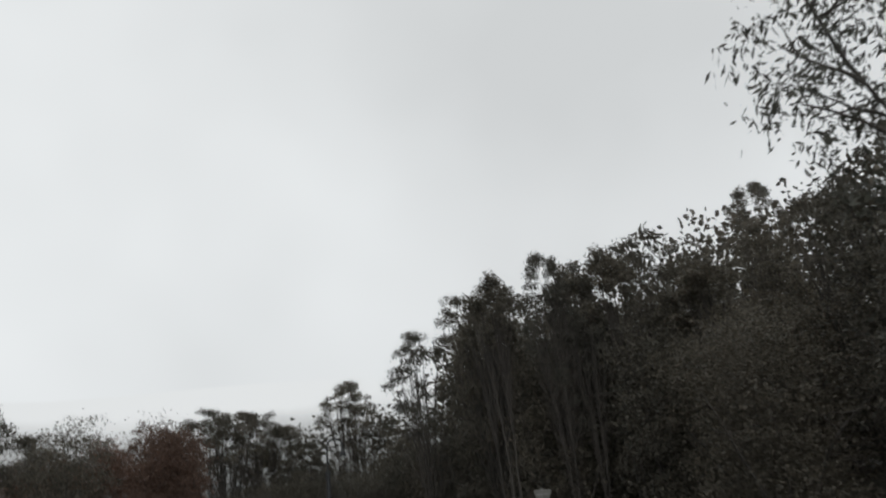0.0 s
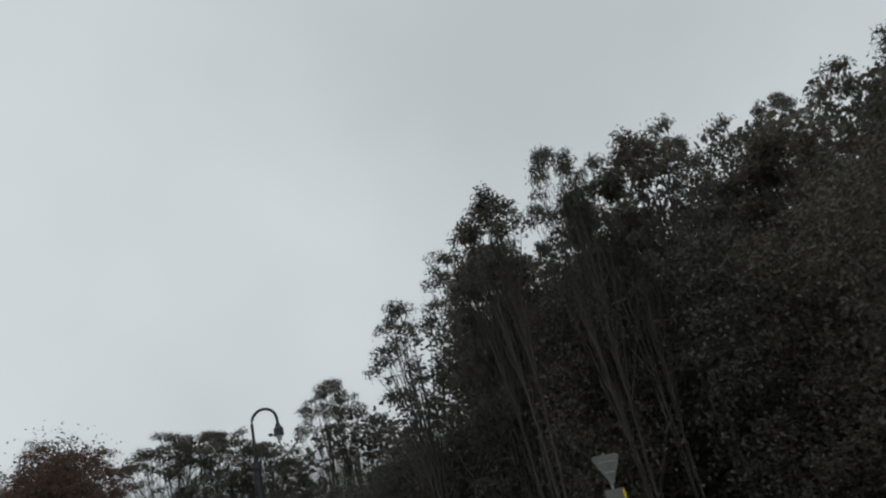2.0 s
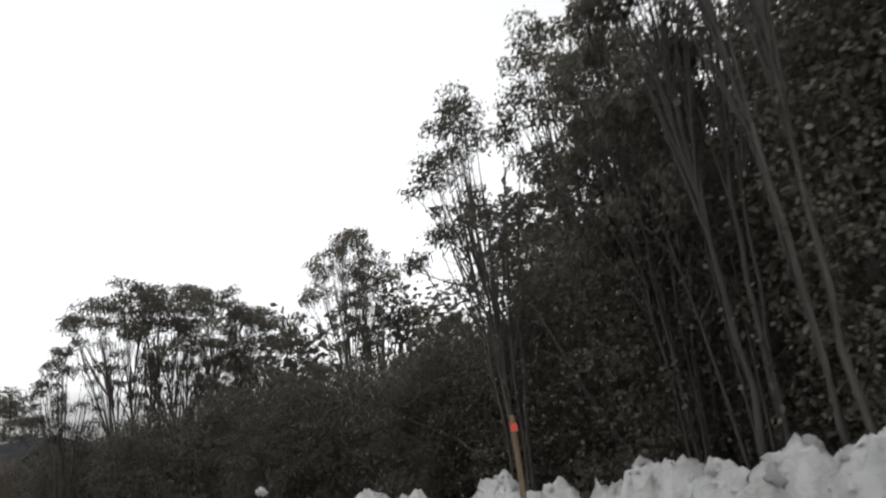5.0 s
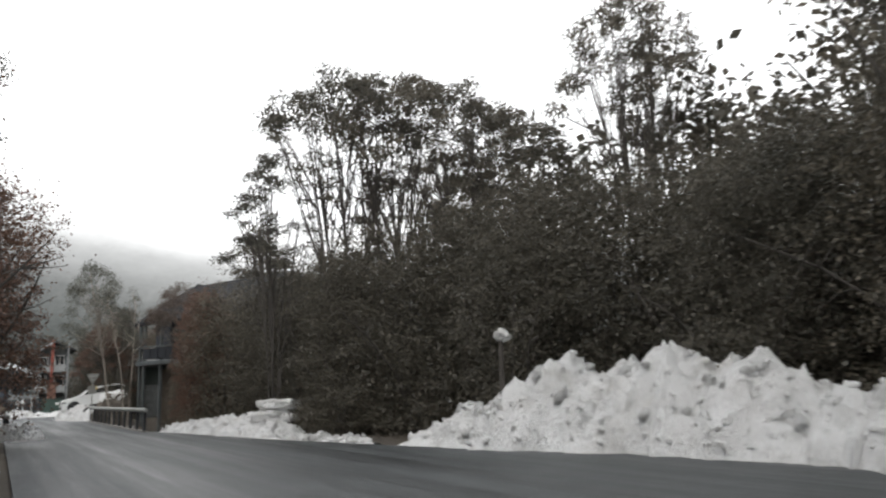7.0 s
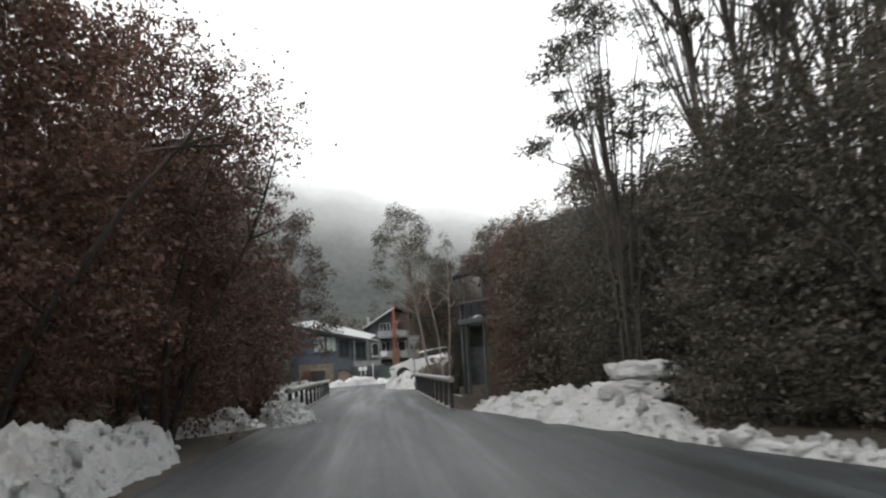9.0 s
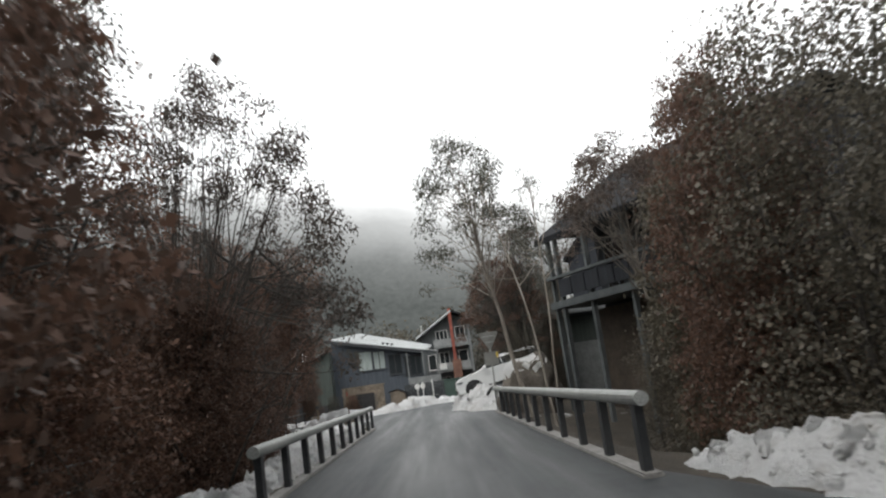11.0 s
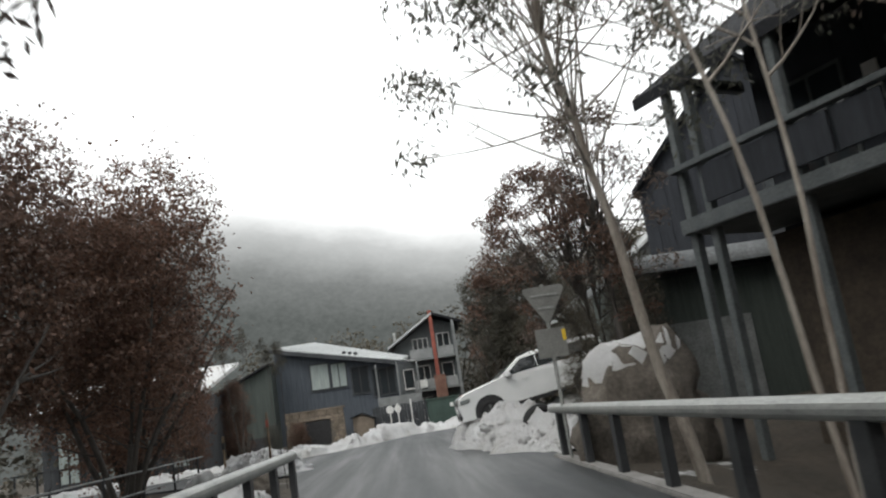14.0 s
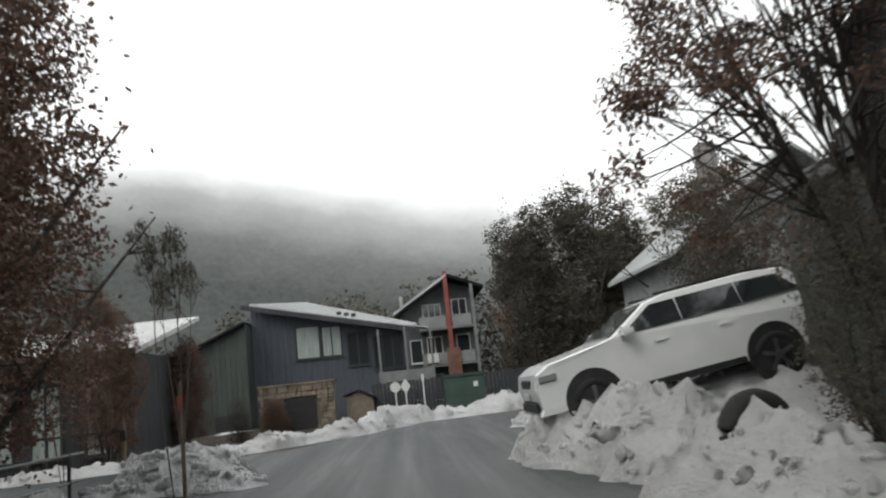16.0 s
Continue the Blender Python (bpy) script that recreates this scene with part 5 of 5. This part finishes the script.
def stone_gateway():
    root = empty("stone_wall", 4.45, 94.0)
    part("core", cube(0.02, 3.0, 0.03, 0.5, -0.5, 1.86), M_MORTAR, root)
    # flat black panel in place of the shaded opening, the core is uncut
    part("recess", cube(0.95, 2.25, -0.012, 0.02, -0.45, 1.36), M_BLACK, root, "black panel painted as the shaded opening")
    rng = random.Random(7)
    z = -0.45
    while z < 1.8:
        h = rng.uniform(0.12, 0.3)
        x = -rng.uniform(0, 0.1)
        while x < 3.0:
            w = rng.uniform(0.12, 0.5)
            x1 = min(x + w, 3.04)
            if not (z < 1.26 and x1 > 1.0 and x < 2.2) and x1 - x > 0.05:
                part("stone", cube(x + 0.012, x1 - 0.012, -0.05 - rng.uniform(0, 0.04), 0.035, z + 0.012, min(z + h, 1.9) - 0.012, 0.018), M_STONE, root)
            x = x1
        z += h
    part("capping", cube(-0.06, 3.1, -0.12, 0.55, 1.88, 1.96, 0.015), M_STONE, root)
    return tagged(root, "tan rubble stone garage wall with a black panel as opening", "stone wall")


stone_gateway()


def small_shed():
    root = empty("shed", 7.85, 94.6)
    bm = bmesh.new()
    prism(bm, [(0, -0.4), (1.1, -0.4), (1.1, 1.05), (0.55, 1.35), (0, 1.2)], 0, 1.4)
    part("wall", bm, M_TAN, root)
    bm = bmesh.new()
    slab(bm, [(-0.1, -0.12, 1.24), (0.55, -0.12, 1.43), (0.55, 1.5, 1.43), (-0.1, 1.5, 1.24)], 0.05)
    part("roof", bm, M_ROOF_DARK, root)
    bm = bmesh.new()
    slab(bm, [(0.55, -0.12, 1.43), (1.2, -0.12, 1.08), (1.2, 1.5, 1.08), (0.55, 1.5, 1.43)], 0.05)
    part("roof", bm, M_ROOF_DARK, root)
    part("door", cube(0.2, 0.85, -0.03, -0.003, -0.35, 0.95, 0.008), M_TAN, root)
    return tagged(root, "small tan timber shed with a low gable roof", "shed")


small_shed()


def house_red():
    h = empty("house", 10.3, 112.0)
    bm = bmesh.new()
    prism(bm, [(0.2, -0.5), (5.0, -0.5), (5.0, 7.2), (3.2, 7.85), (0.2, 6.0)], 0, 7)
    part("wall", bm, M_SLATE, h)
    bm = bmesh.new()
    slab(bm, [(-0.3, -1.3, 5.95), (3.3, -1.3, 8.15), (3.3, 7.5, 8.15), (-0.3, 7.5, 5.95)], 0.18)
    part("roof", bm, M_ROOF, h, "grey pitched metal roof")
    # right slope takes the darker roof colour, left slope the pale one
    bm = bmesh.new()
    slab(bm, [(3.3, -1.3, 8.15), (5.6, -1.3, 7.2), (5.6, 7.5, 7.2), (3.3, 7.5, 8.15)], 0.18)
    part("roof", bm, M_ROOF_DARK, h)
    part("column", cube(3.05, 3.33, -1.28, -1.0, -0.4, 8.3, 0.02), M_REDCOL, h, "rust-red timber column")
    part("column", cube(4.7, 4.9, -1.28, -1.08, -0.4, 7.9, 0.02), M_DECK, h, "grey timber column")
    part("pier", cube(2.85, 3.7, -1.4, -0.95, -0.4, 3.4, 0.03), M_BRICKRED, h, "faded red brick pier")
    for z in (2.45, 4.75):
        b = part("balcony", cube(1.3, 4.9, -1.25, 0.0, z - 0.12, z + 0.04, 0.01), M_DECK, h)
        part("balustrade", cube(1.3, 3.0, -1.26, -1.2, z + 0.04, z + 0.75, 0.005), M_GREYWALL, b)
        part("balustrade", cube(3.4, 4.6, -1.26, -1.2, z + 0.04, z + 0.75, 0.005), M_GREYWALL, b)
    for x0, x1, z0, z1, n in ((0.6, 1.4, 2.7, 4.2, 0), (1.6, 2.8, 5.2, 6.4, 2), (1.7, 2.7, 2.8, 4.3, 1), (3.5, 4.5, 5.3, 6.6, 1), (3.6, 4.5, 2.9, 4.3, 0), (0.5, 1.3, 0.4, 1.8, 0), (1.8, 2.6, 0.3, 1.9, 0)):
        window(h, x0, x1, z0, z1, 0, M_DARKWIN, M_WHITEPAINT, n)
    part("bin_box", cube(1.6, 2.3, -1.35, -1.28, 2.6, 3.2, 0.01), M_WHITEPAINT, h, "white box on the balcony")
    bm = bmesh.new()
    tube(bm, [(0.3, 1.0, 5.5), (0.3, 1.0, 7.2)], [0.12, 0.12], 10)
    part("flue", bm, M_STEEL, h)
    return tagged(h, "grey multi-storey lodge with rust-red columns and balconies", "house")


house_red()


def house_low():
    h = empty("house", -4.5, 86.0)
    part("wall", cube(0, 6.6, 0, 6, -0.8, 3.3), M_CHARCOAL, h)
    boards(h, 0.0, 6.6, 0, -0.5, 3.25, 0.33, M_CHARCOAL)
    bm = bmesh.new()
    slab(bm, [(-0.6, -1.0, 3.3), (7.1, -1.0, 3.3), (7.1, 6.5, 4.9), (-0.6, 6.5, 4.9)], 0.16)
    part("roof", bm, M_SNOWCLEAN, h, "roof under a cover of snow")
    part("fascia", cube(-0.6, 7.1, -1.05, -1.002, 3.0, 3.32), M_CHARCOAL, h)
    for x in (0.6, 2.2, 3.6, 5.2):
        window(h, x, x + 0.95, 0.3, 2.5, -0.035, M_WINDOW, M_CHARCOAL, 1)
    deck = part("deck", cube(-0.3, 6.9, -2.2, -0.05, -0.25, -0.05, 0.01), M_DECK, h)
    for k in range(9):
        x = -0.2 + k * 0.86
        part("baluster", cube(x, x + 0.07, -2.15, -2.08, -0.05, 0.95, 0.005), M_DARKSTEEL, deck)
    part("handrail", cube(-0.3, 6.9, -2.18, -2.06, 0.95, 1.02, 0.01), M_DARKSTEEL, deck)
    return tagged(h, "low dark timber house with pale windows under snowy roof", "house")


house_low()


def lodge():
    h = empty("lodge", 20.06, 56.33, 0.0, 24)
    L = 9.0
    ridge, top, eave = 3.86, 8.9, 6.1
    part("wall", cube(1.6, 9.2, 0, L - 0.3, -2.0, 6.6), M_LODGE, h)
    part("base_wall", cube(0.9, 1.58, 0.3, L - 0.6, -2.0, 3.2), M_CLAYWALL, h, "rough brown lower wall")
    boards(h, 1.6, 9.2, -0.002, -0.5, 6.5, 0.4, M_LODGE)
    bm = bmesh.new()
    slab(bm, [(-0.5, -0.5, eave), (-0.5, L + 0.6, eave), (ridge, L + 0.6, top), (ridge, -0.5, top)], 0.22)
    part("roof", bm, M_ROOF_DARK, h, "steep dark metal roof")
    bm = bmesh.new()
    slab(bm, [(ridge, -0.5, top), (ridge, L + 0.6, top), (10.2, L + 0.6, 7.6), (10.2, -0.5, 7.6)], 0.22)
    part("roof", bm, M_ROOF_DARK, h)
    for y in (0.0, L - 0.5):
        bm = bmesh.new()
        prism(bm, [(1.6, 6.61), (9.2, 6.61), (9.2, 7.6), (ridge, top - 0.1), (1.6, 7.45)], y, y + 0.2)
        part("gable", bm, M_LODGE, h)
    part("rafter", cube(-0.3, 1.58, L - 0.18, L, 6.05, 6.25, 0.01), M_DARKSTEEL, h)
    bal = part("balcony", cube(-0.6, 1.58, 0, L, 3.38, 3.64, 0.02), M_SLATE, h, "slate grey painted balcony beam")
    # dark panels stand in for the shade seen through the open railing
    for k in range(10):
        part("balustrade", cube(-0.56, -0.5, 0.22 + k * 0.82, 0.96 + k * 0.82, 3.78, 4.4, 0.005), M_LODGE, bal, "dark panel standing for shade behind the open railing")
    part("handrail", cube(-0.62, -0.44, 0, L, 4.46, 4.56, 0.01), M_SLATE, bal)
    for y in (0.04, 2.2, 4.4, 6.6, L - 0.62, L - 0.16):
        part("post", cube(-0.44, -0.28, y, y + 0.14, -2.0, 6.0, 0.01), M_SLATE, h)
    for y in (0.6, 2.6, 4.8, 6.9):
        bm = bmesh.new()
        box(bm, 1.55, 1.6, y, y + 1.3, 3.7, 5.8)
        w = part("window", bm, M_SLATE, h)
        part("pane", cube(1.53, 1.548, y + 0.07, y + 0.61, 3.78, 5.72), M_DARKWIN, w)
        part("pane", cube(1.53, 1.548, y + 0.69, y + 1.23, 3.78, 5.72), M_DARKWIN, w)
    part("panel", cube(1.5, 1.546, 6.3, 6.55, 4.6, 5.5), M_WHITEPAINT, h, "pale upright panel")
    return tagged(h, "large dark timber lodge with balcony and steep roof", "lodge")


lodge()


def barrel_shed():
    h = empty("garage", 16.3, 70.8)
    part("wall", cube(0.1, 6.5, 0, 2.3, -0.5, 3.5), M_DARKGREEN, h)
    bm = bmesh.new()
    n = 16
    for k in range(n):
        a0, a1 = math.pi * k / n, math.pi * (k + 1) / n
        y0, z0, y1, z1 = 0.5 * math.cos(a0), 0.5 * math.sin(a0), 0.5 * math.cos(a1), 0.5 * math.sin(a1)
        vs = [bm.verts.new(p) for p in ((0, y0, 3.6 + z0), (6.6, y0, 3.6 + z0), (6.6, y1, 3.6 + z1), (0, y1, 3.6 + z1))]
        bm.faces.new(vs)
        bm.faces.new([bm.verts.new(p) for p in ((0, 0, 3.6), (0, y0, 3.6 + z0), (0, y1, 3.6 + z1))])
    part("roof", bm, M_ROOF_DULL, h, "grey rounded metal roof edge")
    part("roof_deck", cube(0.0, 6.6, 0.5, 2.5, 3.52, 3.75, 0.02), M_ROOF_DULL, h)
    part("door", cube(0.8, 3.4, -0.06, -0.01, -0.4, 2.3, 0.01), M_DECK, h)
    return tagged(h, "dark green garage with a rounded metal roof edge", "garage")


barrel_shed()


def house_grey():
    h = empty("house", 19.6, 86.0)
    part("wall", cube(0, 7.5, 0, 7, -0.5, 4.8), M_GREYWALL, h)
    bm = bmesh.new()
    prism(bm, [(0, 4.81), (7.5, 4.81), (3.9, 7.6)], 0, 0.2)
    part("gable", bm, M_GREYWALL, h)
    for x0, z0, x1, z1 in ((-0.5, 4.6, 3.9, 7.8), (3.9, 7.8, 8.0, 4.6)):
        bm = bmesh.new()
        slab(bm, [(x0, -0.7, z0), (x0, 7.3, z0), (x1, 7.3, z1), (x1, -0.7, z1)], 0.15)
        part("roof", bm, M_ROOF, h, "pale grey metal roof")
    part("chimney", cube(2.2, 2.8, 2.4, 3.0, 6.6, 8.9, 0.03), M_CONCRETE, h)
    for x in (0.9, 4.6):
        window(h, x, x + 1.5, 2.2, 3.7, -0.035, M_WINDOW, M_WHITEPAINT, 1)
    part("door", cube(3.0, 3.95, -0.05, -0.01, -0.4, 1.75, 0.01), M_CHARCOAL, h)
    return tagged(h, "grey rendered house with pale gabled metal roof", "house")


house_grey()


def chalet():
    h = empty("chalet", 18.6, 73.9, 0.0, -34)
    wide, eave, peak = 6.6, 6.5, 9.7
    bm = bmesh.new()
    prism(bm, [(0, -0.5), (wide, -0.5), (wide, eave), (wide / 2, peak), (0, eave)], 0, 7.5)
    part("wall", bm, M_LODGE, h)
    for x0, z0, x1, z1 in ((-0.12, eave + 0.03, wide / 2, peak + 0.2), (wide / 2, peak + 0.2, wide + 0.12, eave + 0.03)):
        bm = bmesh.new()
        slab(bm, [(x0, -0.3, z0), (x0, 7.9, z0), (x1, 7.9, z1), (x1, -0.3, z1)], 0.18)
        part("roof", bm, M_ROOF_DARK, h, "steep dark metal roof")
    boards(h, 0.0, wide, -0.002, -0.4, eave, 0.4, M_LODGE, lambda x: eave - 0.06 + (peak - eave) * min(x, wide - x) / (wide / 2))
    window(h, 3.4, 4.8, 4.4, 6.0, -0.05, M_DARKWIN, M_CHARCOAL, 1)
    return tagged(h, "tall blue-black timber chalet with a steep gable", "chalet")


chalet()


# ---- far kerb furniture ----
def small_sign(x, y, top, shape, label):
    root = empty("small_sign", x, y, 0.0)
    bm = bmesh.new()
    tube(bm, [(0, 0.02, -0.3), (0, 0.02, top)], [0.03, 0.03], 10)
    part("post", bm, M_WHITEPAINT, root)
    bm = bmesh.new()
    if shape == "round":
        bmesh.ops.create_circle(bm, cap_ends=True, segments=24, radius=0.2)
        r = bmesh.ops.extrude_face_region(bm, geom=bm.faces[:])
        bmesh.ops.translate(bm, vec=(0, 0, 0.01), verts=[v for v in r["geom"] if isinstance(v, bmesh.types.BMVert)])
        bmesh.ops.transform(bm, matrix=Matrix.Translation((0, -0.02, top - 0.2)) @ Matrix.Rotation(radians(90), 4, "X"), verts=bm.verts[:])
    elif shape == "diamond":
        prism(bm, [(0, top - 0.55), (0.2, top - 0.25), (0, top + 0.05), (-0.2, top - 0.25)], -0.03, -0.02)
    else:
        prism(bm, [(-0.05, top - 0.3), (0.05, top - 0.3), (0.05, top), (-0.05, top)], -0.03, -0.02)
    part("face", bm, M_WHITEPAINT, root)
    return tagged(root, label, "sign", "kerb signs")


small_sign(9.95, 92.6, 1.55, "round", "white round sign on a thin post")
small_sign(10.35, 92.6, 1.6, "diamond", "white diamond sign on a thin post")
small_sign(11.05, 92.8, 1.75, "bar", "white steel post at the far kerb")


def green_box(x, y):
    root = empty("service_cabinet", x, y, -0.05)
    part("body", cube(0, 1.7, 0, 0.8, 0, 1.55, 0.03), M_GREENBOX, root)
    part("lid", cube(-0.04, 1.74, -0.04, 0.84, 1.552, 1.66, 0.02), M_GREENBOX, root)
    for k in (0.05, 0.88):
        part("door", cube(k, k + 0.77, -0.025, -0.002, 0.1, 1.45, 0.008), M_GREENBOX, root)
    part("notice", cube(1.2, 1.38, -0.035, -0.027, 1.1, 1.3, 0.001), M_WHITEPAINT, root, "small white notice")
    return tagged(root, "dark green steel service cabinet at the kerb", "cabinet")


green_box(11.9, 93.6)


def paling_fence(x0, x1, y, z, tall):
    root = empty("paling_fence", x0, y, z)
    n = int((x1 - x0) / 0.16)
    for k in range(n):
        part("paling", cube(k * 0.16, k * 0.16 + 0.14, 0, 0.022, 0, tall - 0.04 * (k % 3 == 0)), M_CHARCOAL, root)
    part("rail", cube(0, x1 - x0, 0.024, 0.07, tall * 0.7, tall * 0.7 + 0.08), M_CHARCOAL, root)
    return tagged(root, "dark brown paling fence behind the kerb", "fence")


paling_fence(8.9, 17.0, 96.0, -0.1, 1.7)


# ---- parked white car ----
def suv():
    root = new("parked_car")
    W2 = 0.92
    prof = [(-2.2, 0.42), (-2.24, 0.72), (-2.19, 0.93), (-1.98, 1.04), (-1.15, 1.15), (-0.95, 1.19), (-0.3, 1.57), (0.05, 1.64), (1.35, 1.65), (1.95, 1.59), (2.3, 1.22), (2.36, 0.95), (2.36, 0.5), (2.28, 0.38),
            (-2.25, 0.34)]
    # body shell, its sides drawn in towards the roof
    bm = bmesh.new()
    cuts = [-1.0, -0.9, 0.9, 1.0]

    def side(x, z, s):
        tuck = 0.2 * max(0.0, (z - 1.12) / 0.6) ** 1.0 + 0.05 * max(0, (0.6 - z) / 0.3) + 0.05 * max(0, abs(x) - 1.9)
        return s * (W2 - tuck)
    rings = []
    for s in cuts:
        rings.append([bm.verts.new((x * (1 if abs(s) == 1 else 1.006), side(x, z, 1 if s > 0 else -1) * (1 if abs(s) == 1 else 0.93), z + (0 if abs(s) == 1 else 0.018))) for x, z in prof])
    for a, b in zip(rings, rings[1:]):
        for k in range(len(prof)):
            j = (k + 1) % len(prof)
            bm.faces.new((a[k], a[j], b[j], b[k]))
    bm.faces.new(rings[0][::-1])
    bm.faces.new(rings[-1])
    bmesh.ops.recalc_face_normals(bm, faces=bm.faces[:])
    part("body", bm, M_CAR, root, "white painted body")
    # windows
    for s in (-1, 1):
        for pts in ([(-0.82, 1.19), (0.145, 1.21), (0.145, 1.55), (-0.25, 1.54)], [(0.165, 1.21), (1.11, 1.22), (1.1, 1.56), (0.165, 1.55)], [(1.13, 1.22), (2.05, 1.25), (1.78, 1.53), (1.12, 1.56)]):
            bm = bmesh.new()
            vs = [bm.verts.new((x, side(x, z, s) + s * 0.006, z)) for x, z in pts]
            vs2 = [bm.verts.new((x, side(x, z, s) - s * 0.02, z)) for x, z in pts]
            bm.faces.new(vs)
            bm.faces.new(vs2[::-1])
            for k in range(4):
                bm.faces.new((vs[k], vs2[k], vs2[(k + 1) % 4], vs[(k + 1) % 4]))
            bmesh.ops.recalc_face_normals(bm, faces=bm.faces[:])
            part("side_window", bm, M_CARGLASS, root, "dark side window")
    for name, (xa, za), (xb, zb) in (("windscreen", (-0.98, 1.2), (-0.34, 1.56)), ("rear_window", (2.27, 1.27), (2.0, 1.55))):
        bm = bmesh.new()
        n = Vector((zb - za, 0, -(xb - xa))).normalized() * (0.016 if xa > 0 else -0.016)
        vs = [bm.verts.new(Vector((x, y, z)) + n + Vector((0, 0, 0.012))) for x, y, z in ((xa, -0.76, za), (xa, 0.76, za), (xb, 0.66, zb), (xb, -0.66, zb))]
        bm.faces.new(vs)
        r = bmesh.ops.extrude_face_region(bm, geom=bm.faces[:])
        bmesh.ops.translate(bm, vec=-n * 1.4, verts=[v for v in r["geom"] if isinstance(v, bmesh.types.BMVert)])
        bmesh.ops.recalc_face_normals(bm, faces=bm.faces[:])
        part(name, bm, M_CARGLASS, root, "dark glass")
    for x in (-1.42, 1.4):
        for s in (-1, 1):
            bm = bmesh.new()
            bmesh.ops.create_cone(bm, cap_ends=True, segments=28, radius1=0.44, radius2=0.44, depth=0.06)
            bmesh.ops.transform(bm, matrix=Matrix.Translation((x, s * 0.895, 0.42)) @ Matrix.Rotation(radians(90), 4, "X"), verts=bm.verts[:])
            part("wheel_arch", bm, M_BLACK, root)
            bm = bmesh.new()
            circ = [(x + 0.3 * math.cos(a), s * 0.86, 0.36 + 0.3 * math.sin(a)) for a in [2 * math.pi * k / 24 for k in range(25)]]
            tube(bm, circ, [0.085] * 25, 10, caps=False)
            wheel = part("wheel", bm, M_RUBBER, root, "black tyre", smooth=True)
            bm = bmesh.new()
            bmesh.ops.create_cone(bm, cap_ends=True, segments=20, radius1=0.06, radius2=0.06, depth=0.12)
            for k in range(5):
                box(bm, -0.03, 0.03, 0.0, 0.25, -0.02, 0.02, m=Matrix.Rotation(2 * math.pi * k / 5, 4, "Z"))
            bmesh.ops.transform(bm, matrix=Matrix.Translation((x, s * 0.93, 0.36)) @ Matrix.Rotation(radians(90), 4, "X"), verts=bm.verts[:])
            part("rim", bm, M_ALLOY, wheel, "five-spoke alloy rim")
    for s in (-1, 1):
        part("headlight", cube(-2.21, -1.9, s * 0.83 - 0.1, s * 0.83 + 0.06, 0.8, 0.94, 0.03), M_HEADLIGHT, root, "clear glass headlight")
        part("tail_light", cube(2.22, 2.385, s * 0.82 - 0.08, s * 0.82 + 0.07, 0.95, 1.25, 0.02), M_REDCOL, root, "red tail light")
        m = part("mirror", cube(-0.85, -0.65, s * 0.98 - 0.13, s * 0.98 + 0.1, 1.16, 1.32, 0.04), M_CAR, root, "white door mirror")
        part("sill_trim", cube(-0.95, 0.92, s * 0.9 - 0.02, s * 0.9 + 0.035, 0.36, 0.46, 0.01), M_BLACK, root)
        for x in (-0.35, 0.66):
            part("door_handle", cube(x, x + 0.2, s * 0.905 - 0.015, s * 0.905 + 0.03, 0.98, 1.02, 0.008), M_CAR, root)
        part("roof_rail", cube(-0.1, 1.75, s * 0.66 - 0.02, s * 0.66 + 0.02, 1.66, 1.7, 0.008), M_BLACK, root)
    part("bumper", cube(-2.27, -2.05, -0.72, 0.72, 0.36, 0.56, 0.04), M_BLACK, root)
    part("grille", cube(-2.25, -2.15, -0.45, 0.45, 0.7, 0.88, 0.02), M_BLACK, root)
    part("number_plate", cube(-2.285, -2.26, -0.19, 0.19, 0.58, 0.68, 0.002), M_WHITEPAINT, root)
    root.matrix_world = pose(14.55, 73.9, 0.64, 0, -8.0, 0)
    return tagged(root, "white station wagon parked nose down on snow", "car")


suv()


def buried_tyre():
    root = empty("old_tyre", 13.75, 69.3, 0.5, 12)
    circ = [(0.32 * math.cos(a), 0.0, 0.32 * math.sin(a)) for a in [2 * math.pi * k / 28 for k in range(29)]]
    bm = bmesh.new()
    tube(bm, circ, [0.11] * 29, 12, caps=False)
    for v in bm.verts:
        v.co.y *= 1.25
    part("tyre_ring", bm, M_RUBBER, root, smooth=True)
    bm = bmesh.new()
    bmesh.ops.create_cone(bm, cap_ends=True, segments=28, radius1=0.23, radius2=0.23, depth=0.06)
    bmesh.ops.transform(bm, matrix=Matrix.Rotation(radians(90), 4, "X"), verts=bm.verts[:])
    part("rim", bm, M_SIGNBACK, root, "dull grey wheel rim")
    return tagged(root, "black tyre half buried in the snow", "tyre")


buried_tyre()
